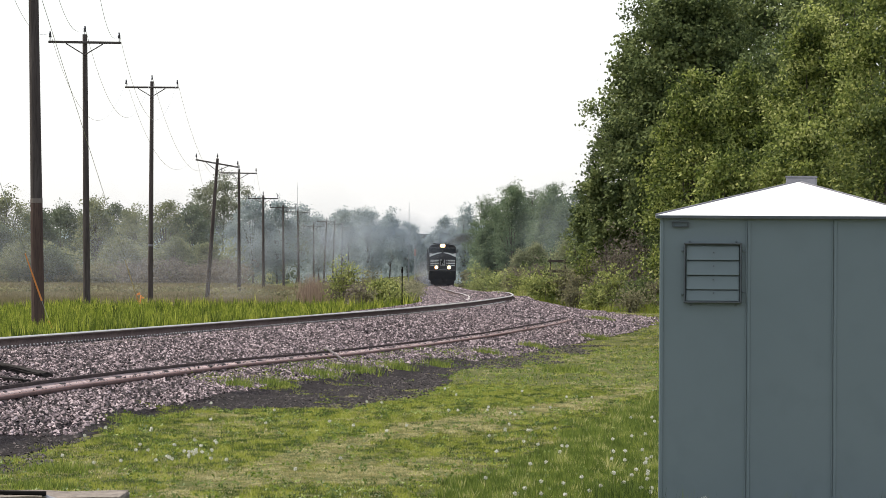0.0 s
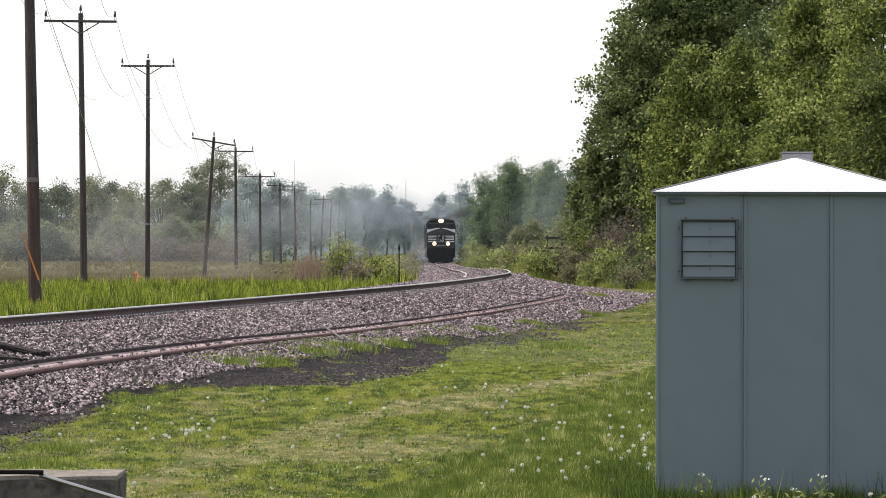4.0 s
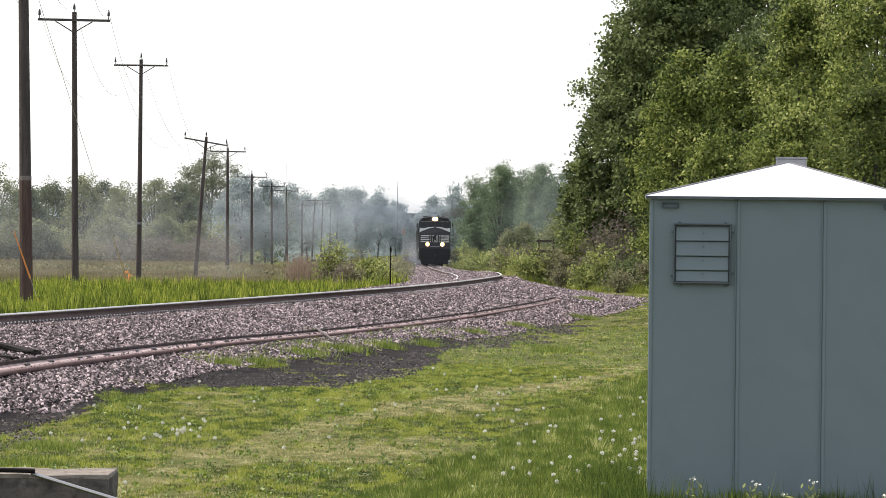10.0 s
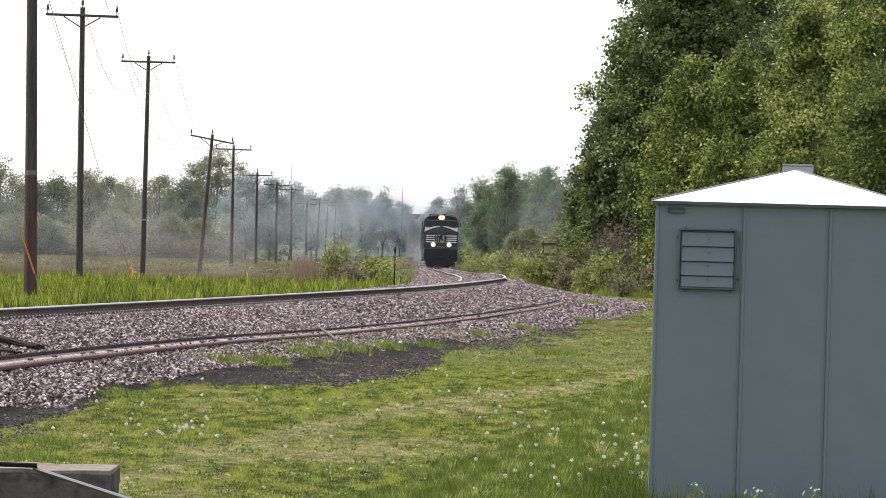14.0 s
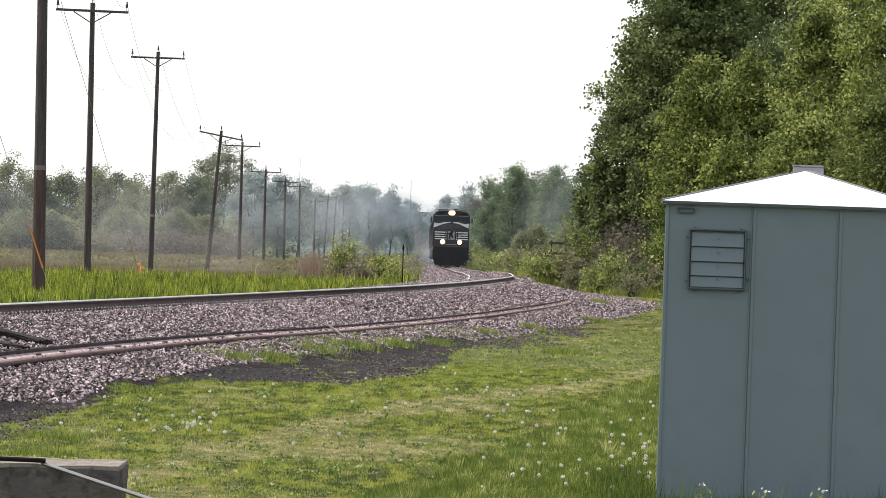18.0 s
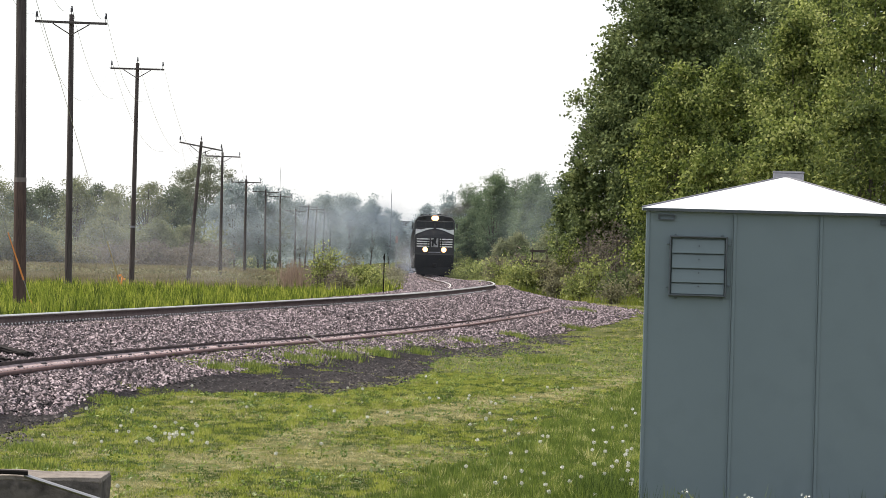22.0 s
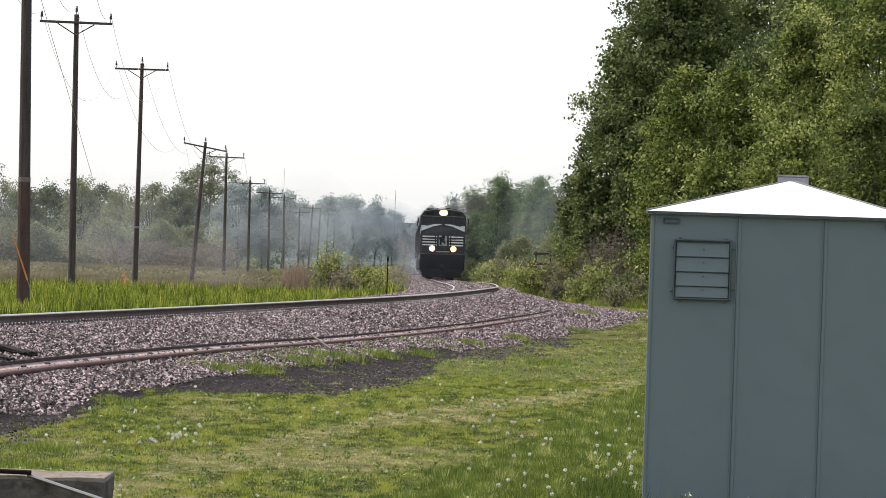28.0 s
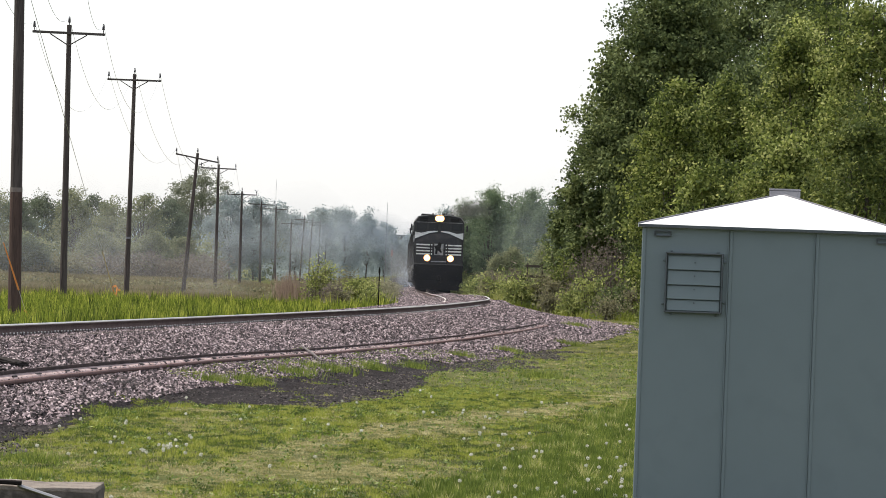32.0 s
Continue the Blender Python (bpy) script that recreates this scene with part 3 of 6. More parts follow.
        bmesh.ops.translate(bm, vec=(vx, y - 0.02, vz + vh / 2 - (top + low) / 2), verts=bm.verts)
        part("slat", bm, PAINT, vent)
    for dx, dz in ((-0.17, 0.23), (0.17, 0.23), (-0.16, -0.235), (0.17, -0.235), (-0.225, 0.16), (-0.225, -0.16), (0.225, 0.16), (0.225, -0.14)):
        bm = bmesh.new()
        box(bm, vx + dx * 0.97, y - 0.008, vz + dz * 0.97, 0.018, 0.016, 0.012, 0.003)
        part("clip", bm, SHED_CLIP, vent)
    for i in range(4):
        bm = bmesh.new()
        rod(bm, (vx + 0.006, y - 0.034, vz + 0.145 - i * 0.096), (vx + 0.006, y - 0.024, vz + 0.145 - i * 0.096), 0.006, n=6)
        part("rivet", bm, PAINT_DARK, vent)
    for sx in (-1, 1):
        bm = bmesh.new()
        for s in (-1, 1):
            box(bm, sx * 0.79 + s * 0.055, y - 0.012, 2.045, 0.01, 0.024, 0.035)
            box(bm, sx * 0.79, y - 0.012, 2.045 + s * 0.016, 0.11, 0.024, 0.008)
        part("lifting_bracket", bm, PAINT_DARK, base, "small metal bracket under the eave")
    return base


make_shed()


# ---- power line ----
# x, y, height of the top, sideways lean
POLES = ((-8.9, 112, 10.1, -0.2), (-11.96, 171, 9.54, -0.13), (-13.28, 231, 10.04, 0.01), (-13.22, 285, 7.60, 0.55), (-13.74, 343, 8.03, -0.06), (-14.36, 407, 7.07, -0.06), (-14.61, 467, 6.93, -0.11), (-14.99, 530, 7.11, -0.18), (-14.98, 590, 6.02, -0.06), (-15.27, 650, 6.97, 0.36), (-15.42, 710, 7.06, 0.24), (-15.56, 780, 7.07, 0.10), (-15.82, 850, 7.36, 0.11), (-16.07, 930, 7.48, -0.09))
ends = []
for n, (x, y, top, lean) in enumerate(POLES):
    z0 = float(ground_z(y)) - 0.1
    p = empty("utility_pole", x, y, z0)
    tagged(p, "dark weathered wooden utility pole with one crossarm and three insulators" + (", leaning" if abs(lean) > 0.3 else ""), "utility pole", "poles of the line")
    h = top - z0 - 0.28
    bm = bmesh.new()
    rod(bm, (0, 0, 0), (lean, 0, h), *((0.145, 0.1) if n == 0 else (0.125, 0.08)), 12)
    part("shaft", bm, POLE_WOOD, p, smooth=False)
    ax, az = lean * (h - 0.28) / h, h - 0.28
    tilt = -0.02 - (0.15 if n == 3 else 0.0) + 0.01 * (n % 3)
    bm = bmesh.new()
    box(bm, ax, -0.16, az, 2.44, 0.085, 0.085, 0.01, pose(0, 0, 0, 0, -math.degrees(tilt)))
    part("crossarm", bm, ARM_WOOD, p)
    for s in (-1, 1):
        bm = bmesh.new()
        rod(bm, (ax, -0.13, az - 0.42), (ax + s * 0.62, -0.2, az - 0.05 + s * 0.62 * tilt), 0.02, n=6)
        part("brace", bm, ARM_WOOD, p)
    tips = []
    for s in (-1, 0, 1):
        bm = bmesh.new()
        bx, by, bz = (ax + s * 1.16, -0.16, az + 0.05 + s * 1.16 * tilt) if s else (lean, 0, h - 0.02)
        rod(bm, (bx, by, bz - 0.02), (bx, by, bz + 0.12), 0.016, n=6)
        rod(bm, (bx, by, bz + 0.1), (bx, by, bz + 0.18), 0.048, 0.042, n=8)
        rod(bm, (bx, by, bz + 0.18), (bx, by, bz + 0.3), 0.044, 0.026, n=8)
        part("insulator", bm, PORCELAIN, p, "dark porcelain pin insulator")
        tips.append((x + bx, y + by, z0 + bz + 0.27))
    if n == 0:
        bm = bmesh.new()
        rod(bm, (0, 0, 0), (lean * 0.31, 0, 3.1), 0.148, 0.1345, 12)
        part("butt", bm, CREOSOTE, p, "red-brown treated lower end of the pole")
        bm = bmesh.new()
        rod(bm, (lean * 0.31, 0, 3.06), (lean * 0.318, 0, 3.16), 0.138, n=12)
        part("band", bm, PLATE, p, "dull metal band")
    if n == 2:
        bm = bmesh.new()
        box(bm, 0, -0.15, 2.75, 0.2, 0.03, 0.1, 0.005)
        part("tag", bm, GALV, p, "small pale metal tag")
    ends.append(tips)

for n in range(-1, len(ends) - 1):
    for s in range(3):
        a = Vector(ends[n][s]) if n >= 0 else Vector((ends[0][s][0] + 4.5, 53, ends[0][s][2] + 1.0))
        b = Vector(ends[n + 1][s])
        sag = (2.27, 2.44, 2.42)[s] * (1 + 0.05 * math.sin(n * 2.1 + s)) * (0.48 if n == 0 else 1.0)
        pts = []
        for q in range(17):
            u = q / 16
            c = a.lerp(b, u)
            pts.append((c.x, c.y, c.z - 4 * sag * u * (1 - u)))
        w = sweep("overhead_wire", [(0.0075 * math.cos(t), 0.0075 * math.sin(t)) for t in (0, 2.09, 4.19)], pts, WIRE)
        tagged(w, "thin grey overhead wire sagging between poles", "wire", "wires of the line")
for hi, low, k0, k1, mat in (((-10.62, 104.0, 7.57), (-8.2, 108.2, -0.07), 0.12, 0.25, GUARD), ((-9.19, 112.0, 8.42), (-11.3, 190.0, -0.12), 0.07, 0.21, GUARD_PALE)):
    g = empty("guy_wire")
    tagged(g, "slanting steel guy wire with a weathered plastic guard", "guy wire")
    bm = bmesh.new()
    rod(bm, low, hi, 0.007, 0.007 if mat is GUARD else 0.008, n=5)
    part("cable", bm, WIRE, g)
    bm = bmesh.new()
    rod(bm, Vector(low).lerp(Vector(hi), k0), Vector(low).lerp(Vector(hi), k1), 0.02, 0.012, n=6)
    part("guard", bm, mat, g, "weathered orange-yellow plastic guard")
    bm = bmesh.new()
    rod(bm, Vector(low).lerp(Vector(hi), 0.02), Vector(low).lerp(Vector(hi), 0.065), 0.028, 0.018, n=6)
    if mat is GUARD_PALE:
        rod(bm, (-11.32, 190.0, 0.0), (-11.27, 190.0, 0.36), 0.03, 0.028, n=6)
        box(bm, -11.36, 189.97, 0.4, 0.12, 0.015, 0.08, 0.004, pose(0, 0, 0, 0, -25))
        box(bm, -11.2, 189.97, 0.26, 0.09, 0.015, 0.07, 0.004, pose(0, 0, 0, 0, 30))
    part("marker_sleeve", bm, GUARD, g, "orange marker sleeve at the foot of the wire")


# ---- plants ----
rng = np.random.default_rng(7)


def leaves(centres, size, aspect=0.62, lit=None):
    """Rhombic leaves at the centres, turned at random but mostly to the light; lit: a way that the leaves of a spray share."""
    n = len(centres)
    face = rng.normal(size=(n, 3)) * 0.95 + (-0.5, -0.3, 0.7) if lit is None else rng.normal(size=(n, 3)) * 0.5 + lit
    face /= np.linalg.norm(face, axis=1)[:, None]
    a = np.cross(face, rng.normal(size=(n, 3)))
    a /= np.linalg.norm(a, axis=1)[:, None]
    b = np.cross(face, a)
    s = (size * rng.uniform(0.6, 1.35, n))[:, None]
    v = np.stack([centres - a * s, centres + b * s * aspect, centres + a * s, centres - b * s * aspect], 1)
    return v.reshape(-1, 3), np.arange(4 * n).reshape(-1, 4)


def sprays(name, centres, size, kind, per=9, wide=2.1, tone=0.5, aspect=0.62):
    """A mesh of leaves set in sprays round the centres; each spray has its own shade and faces one way."""
    n = len(centres)
    lit = rng.normal(size=(n, 3)) * 0.8 + (-0.5, -0.3, 0.7)
    lit /= np.linalg.norm(lit, axis=1)[:, None]
    size = np.repeat(np.broadcast_to(size, n), per)
    own = np.broadcast_to(tone, n) * 0.45 + rng.uniform(0, 1, n) * 0.55
    c = np.repeat(centres, per, axis=0) + rng.normal(size=(n * per, 3)) * size[:, None] * wide * (1, 1, 0.75)
    v, f = leaves(c, size, aspect, np.repeat(lit, per, axis=0) * 0.95)
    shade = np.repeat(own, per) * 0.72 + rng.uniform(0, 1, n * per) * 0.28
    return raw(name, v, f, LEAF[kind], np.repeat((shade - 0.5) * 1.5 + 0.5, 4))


def tree(name, label, x, y, h, width, kind, leaf, count, bare=0.25, clumps=60, spread=0.11, cat="tree", group="", limbs=16, stout=1.0):
    """Trunk with limbs, and a crown of many leaves in clumps; the crown stands on the limbs."""
    z0 = float(land_z(x, y)) - 0.05
    h -= float(land_z(x, y)) - float(ground_z(y))
    t = empty(name, x, y, z0)
    tagged(t, label, cat, group)
    # clumps: shells of an uneven egg
    c = rng.normal(size=(clumps, 3))
    c /= np.linalg.norm(c, axis=1)[:, None]
    rad = rng.uniform(0.45, 1.0, clumps) ** 0.6
    zc = bare * h + (1 - bare) * h * 0.5
    taper = 1 - 0.35 * np.clip(c[:, 2], 0, 1) - 0.1 * np.clip(-c[:, 2], 0, 1)
    c = c * rad[:, None] * np.stack([width * 0.5 * taper, width * 0.5 * taper, np.full(clumps, (1 - bare) * h * 0.47)], 1)
    c[:, :2] *= rng.uniform(0.8, 1.0 if kind == 3 else 1.12, (clumps, 1))
    c[:, 2] += zc
    bm = bmesh.new()
    r0 = ((0.011 if kind == 3 else 0.018) * h + 0.02) * stout
    lean = rng.uniform(-0.03, 0.03, 2) * h
    fork = Vector((lean[0], lean[1], h * (bare + 0.25)))
    rod(bm, (0, 0, 0), fork * 0.5, r0, r0 * 0.75, 7)
    rod(bm, fork * 0.5, fork, r0 * 0.75, r0 * 0.5, 7)
    rod(bm, fork, (lean[0] * 1.3, lean[1] * 1.3, h * 0.88), r0 * 0.5, r0 * 0.12, 6)
    for q in rng.choice(clumps, min(clumps, limbs), replace=False):
        p = fork * rng.uniform(0.45, 1.0)
        m = p.lerp(Vector(c[q]), 0.55) + Vector((0, 0, 0.04 * h))
        rod(bm, p, m, r0 * 0.32, r0 * 0.2, 5)
        rod(bm, m, c[q], r0 * 0.2, r0 * 0.06, 5)
    part("trunk", bm, BARK, t)
    per = rng.multinomial(count // 9, rng.dirichlet(np.full(clumps, 9.0 if kind == 3 else 3.0)))
    cs = np.repeat(c, per, axis=0)
    sz = np.repeat(rng.uniform(0.6, 1.5, clumps), per)[:, None]
    o = rng.normal(size=cs.shape)
    o = o / np.linalg.norm(o, axis=1)[:, None] * (rng.uniform(0, 1, len(o)) ** 0.45)[:, None]
    cs = cs + o * sz * (spread * h * 0.5 + width * spread * 0.6) * (1, 1, 0.8)
    cs[:, 2] = np.maximum(cs[:, 2], 0.08)
    # leaves deeper in the crown close its gaps
    deep = np.repeat(rad < 0.8, per)
    crown = sprays("crown", cs, np.where(deep, leaf * (1.4 if kind == 3 else 1.1), leaf), kind, tone=np.repeat(rng.uniform(0, 1, clumps), per), aspect=0.75 if kind == 3 else 0.62, wide=2.7 if kind in (4, 10) else 2.1)
    crown.parent = t
    return t


def scrub(label, x, y, h, width, kind, count, stems=16, leaf=0.05):
    """A tangled shrub: many thin arching stems with side twigs, and sprays of leaves along their upper ends."""
    t = empty("bush", x, y, float(lie(x, y)) - 0.04)
    tagged(t, label, "bush", "bushes")
    bm = bmesh.new()
    ends = []
    for k in range(stems):
        a, r = rng.uniform(0, 6.28), width * 0.5 * rng.uniform(0.15, 1.0)
        top = Vector((r * math.cos(a), r * math.sin(a) * 0.8, h * rng.uniform(0.5, 1.0) * (1 - 0.25 * (r / width))))
        foot = Vector((top.x * 0.3, top.y * 0.3, 0))
        m = foot.lerp(top, 0.55) + Vector((-0.12 * top.x, 0, 0.12 * h))
        rod(bm, foot, m, 0.022, 0.014, 4)
        rod(bm, m, top, 0.014, 0.006, 4)
        ends += [m.lerp(top, 0.4), top, m]
        for j in range(3):
            p = m.lerp(top, rng.uniform(0, 0.9))
            q = p + Vector(rng.normal(size=3) * 0.14 * width + (0, 0, 0.08 * h))
            q.z = max(q.z, 0.1)
            rod(bm, p, q, 0.009, 0.004, 3)
            ends.append(q)
    part("branchwork", bm, TWIG, t)
    e = np.array([tuple(p) for p in ends])
    n = max(8, count // 7)
    pick = rng.integers(0, len(e), n)
    c = e[pick] + rng.normal(size=(n, 3)) * (0.09 * width, 0.09 * width, 0.07 * h)
    c[:, 2] = np.maximum(c[:, 2], 0.06)
    tone = rng.uniform(0, 1, len(e))[pick]
    low = rng.normal(size=(n // 3, 3)) * (0.27 * width, 0.27 * width, 0.0) + np.stack([np.zeros(n // 3), np.zeros(n // 3), rng.uniform(0.05, 0.45 * h, n // 3)], 1)
    crown = sprays("foliage", np.concatenate([c, low]), leaf, kind, per=7, wide=2.0, tone=np.concatenate([tone, rng.uniform(0.2, 0.8, n // 3)]))
    crown.parent = t
    return t


NAMES = {
    0: ("tree", "leafy green tree at the edge of the wood"),
    1: ("tree", "thin pale-olive tree in early leaf by the field"),
    2: ("tree", "tall grey-green tree standing above the wood"),
    3: ("tree", "large dense dark-green tree beside the track"),
    4: ("young_tree", "bushy young tree with bright yellow-green leaves"),
    10: ("young_tree", "bushy young tree with deep olive-green leaves"),
    5: ("bush", "low bright-green leafy bush beside the railway"),
    6: ("bush", "tall olive-green bush with bare twigs"),
    7: ("bush", "dry reddish-brown leafless bush"),
}
# x, y, height, width, kind
LEFT_TREES = (
    (-38.5, 450, 8.8, 4.5, 1), (-41.7, 520, 8.3, 5.6, 0), (-40.5, 540, 8.9, 6.4, 0), (-32.2, 470, 8.6, 3.7, 1), (-36.1, 560, 9.3, 6.0, 0), (-30.3, 500, 7.9, 4.8, 1),
    (-25.8, 470, 8.3, 4.7, 1), (-27.0, 540, 8.7, 6.4, 0), (-27.9, 640, 13.6, 8.6, 2), (-20.9, 560, 10.2, 5.4, 0), (-20.2, 620, 10.7, 5.1, 0), (-19.0, 660, 10.7, 5.4, 1),
    (-18.5, 760, 10.6, 6.1, 0), (-17.0, 850, 11.7, 7.6, 0), (-14.2, 950, 13.2, 8.4, 0), (-11.0, 1050, 13.4, 8.0, 0), (-8.0, 1150, 12.5, 7.4, 0), (-5.7, 1300, 8.0, 5.5, 0),
    (-38.2, 436, 5.8, 3.4, 0), (-35.8, 430, 4.1, 4.3, 1), (-27.8, 440, 4.7, 3.9, 1), (-33.2, 430, 3.6, 4.3, 0), (-23.2, 440, 4.5, 3.9, 1), (-21.0, 450, 4.3, 3.5, 1))
RIGHT_TREES = (
    (-2.4, 1300, 11.3, 6.0, 0), (0.6, 1000, 12.3, 6.0, 0), (3.5, 760, 12.2, 5.6, 0), (5.2, 620, 11.6, 5.1, 0), (6.5, 480, 11.1, 4.2, 0), (7.6, 430, 9.3, 4.4, 0), (8.3, 380, 8.6, 4.2, 0), (8.6, 330, 7.4, 3.4, 0), (4.6, 300, 3.1, 1.5, 1), (5.5, 300, 3.5, 1.7, 1), (6.9, 290, 3.6, 2.2, 1), (7.3, 262, 2.9, 1.9, 1), (4.4, 420, 7.6, 3.4, 0), (5.6, 400, 8.7, 3.2, 0), (7.5, 345, 7.7, 3.0, 0))
for x, y, h, w, k in LEFT_TREES + RIGHT_TREES:
    h *= 1.06 if x < -10 else 1.03
    verge = x > 2 and 310 < y < 640
    leaf = 0.055 if y < 310 else 0.068 if verge else 0.06 + y / 11000 if y < 700 else 0.05 + y / 8500
    count = 19000 if verge else 8500 if y > 690 else 13000 if k != 1 else 6800
    # distance picks kind 8, whose leaf colour holds the haze
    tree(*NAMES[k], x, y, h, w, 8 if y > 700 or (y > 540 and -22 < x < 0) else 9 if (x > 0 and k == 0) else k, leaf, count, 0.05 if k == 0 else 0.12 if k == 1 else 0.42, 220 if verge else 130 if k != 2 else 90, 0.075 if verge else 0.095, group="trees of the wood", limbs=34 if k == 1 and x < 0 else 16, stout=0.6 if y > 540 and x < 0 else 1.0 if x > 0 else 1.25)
# x, y, height, width, kind, leaves
NEAR_TREES = (
    (9.05, 190, 13.8, 7.4, 3, 56000), (12.6, 200, 17.0, 7.6, 3, 34000), (12.9, 207, 15.5, 6.8, 3, 12000), (15.5, 185, 16.5, 7.0, 3, 9000), (9.4, 198, 11.0, 4.4, 3, 15000), (7.35, 199, 8.7, 4.2, 3, 24000), (6.2, 206, 5.2, 2.6, 3, 9000),
    (9.6, 150, 8.6, 4.4, 3, 9000), (12.0, 155, 12.5, 5.4, 3, 13000),
    (5.6, 115, 6.2, 2.2, 4, 15000), (6.9, 118, 6.4, 2.5, 4, 18000), (8.2, 112, 7.6, 2.8, 4, 22000), (9.6, 110, 8.4, 2.8, 4, 19000), (9.0, 116, 8.6, 2.6, 4, 11000), (5.9, 105, 4.2, 2.1, 4, 12000), (7.4, 104, 4.8, 2.4, 4, 14000), (8.8, 102, 5.4, 2.4, 10, 14000))
for x, y, h, w, k, n in NEAR_TREES:
    tree(*NAMES[k], x, y, h * 1.015, w * (1.03 if k == 3 else 1.08), k, 0.058 if y > 130 else 0.043, int(n * (1.5 if k == 3 else 1.6)), 0.04 if k != 3 else 0.08, 420 if k == 3 else 300, 0.053 if k == 3 else 0.05, group="trees beside the track", limbs=24, stout=1.0 if k == 3 else 0.6)
BUSHES = ((3.4, 300, 1.7, 1.7, 5), (3.2, 380, 2.3, 2.1, 5), (2.8, 450, 3.0, 2.0, 5), (-28.9, 430, 2.2, 4.3, 6), (-26.8, 440, 2.5, 4.4, 7), (-23.9, 445, 2.7, 5.4, 7), (-32.7, 430, 1.8, 4.3, 6), (-21.7, 440, 2.3, 2.9, 7), (-30.6, 436, 1.9, 3.6, 6), (-18.6, 440, 2.0, 2.6, 7))
for x, y, h, w, k in BUSHES:
    tree(*NAMES[k], x, y, h, w, k, 0.055 if y < 470 and x > 0 else 0.12, 2600, 0.0, 40, 0.16, cat="bush", group="bushes")
SCRUB = {
    "g": ("low scrubby bush with bright yellow-green leaves", 5), "o": ("olive-green bush with brown twigs showing", 6), "t": ("tangle of brown twigs with few leaves", 7),
    "d": ("dark-green bush in the shade of the trees", 3), "y": ("young sapling with sparse yellow-green leaves", 4)}
# x, y, height, width, sort, leaves, stems
for x, y, h, w, k, n, stems in (
        (3.25, 200, 1.0, 1.3, "g", 1500, 14), (4.0, 197, 1.25, 1.5, "g", 2000, 16), (2.9, 212, 1.3, 1.1, "o", 800, 14), (4.7, 197, 1.75, 1.2, "o", 900, 18), (5.2, 194, 1.4, 1.2, "o", 900, 18), (4.9, 190, 0.95, 1.0, "o", 700, 14),
        (5.7, 187, 1.1, 1.1, "g", 1300, 14), (6.3, 186, 1.6, 1.4, "g", 1500, 18), (5.6, 197, 2.9, 1.2, "y", 1100, 14), (6.4, 193, 3.0, 1.7, "t", 900, 30), (7.3, 189, 3.1, 1.9, "t", 1000, 32), (7.0, 182, 1.3, 1.3, "d", 1100, 16),
        (7.8, 180, 1.5, 1.4, "o", 1200, 18), (8.5, 176, 1.9, 1.6, "d", 1700, 16), (6.7, 179, 0.8, 0.9, "o", 600, 12), (8.1, 186, 2.8, 1.6, "d", 2200, 18), (5.3, 201, 1.9, 1.1, "d", 1100, 12), (6.9, 196, 2.2, 1.3, "d", 1500, 12), (3.6, 208, 1.7, 1.2, "t", 400, 18), (4.3, 214, 2.1, 1.4, "d", 1300, 12), (9.2, 172, 1.6, 1.4, "d", 1500, 14),
        (-4.0, 204, 1.9, 1.45, "g", 1300, 24), (-3.3, 200, 1.0, 1.0, "t", 800, 22), (-2.25, 198, 1.15, 1.3, "g", 3000, 14), (-2.9, 208, 1.4, 1.3, "o", 900, 16), (-1.85, 193, 0.75, 0.9, "g", 800, 12), (-2.95, 191, 0.75, 1.0, "o", 700, 12), (-4.6, 212, 1.2, 1.2, "t", 500, 18)):
    scrub(SCRUB[k][0], x, y, h, w, SCRUB[k][1], n, stems)


def wob(x, y, s, seed=0.0, along=0.5):
    return np.array([noise.noise((a * s, b * s * along, seed)) for a, b in zip(x, y)])


# undergrowth along the edge of the wood and at the back of it
def thicket(name, label, x, y, low, high, leaf, kind, thick=1.5):
    z = land_z(x, y) + low + (high - low) * rng.uniform(0, 1, len(x)) ** 1.3
    c = np.stack([x, y + rng.normal(0, thick, len(x)), z], 1)[::8]
    return tagged(sprays(name, c, leaf, kind, per=8, tone=np.clip(0.5 + 0.9 * wob(c[:, 0], c[:, 2], 1.6, 3.7, 1.0), 0, 1)), label, "undergrowth", kind="stuff")


def run(n, x0, y0, x1, y1, clump=0.5):
    u = rng.uniform(0, 1, n)
    return x0 + (x1 - x0) * u + rng.normal(0, clump, n), y0 + (y1 - y0) * u


def humps(x, base, amp, seed):
    return base + amp * np.array([noise.noise((q * 0.35, seed, 0)) + 0.6 * noise.noise((q * 0.9, seed + 4, 0)) for q in x])


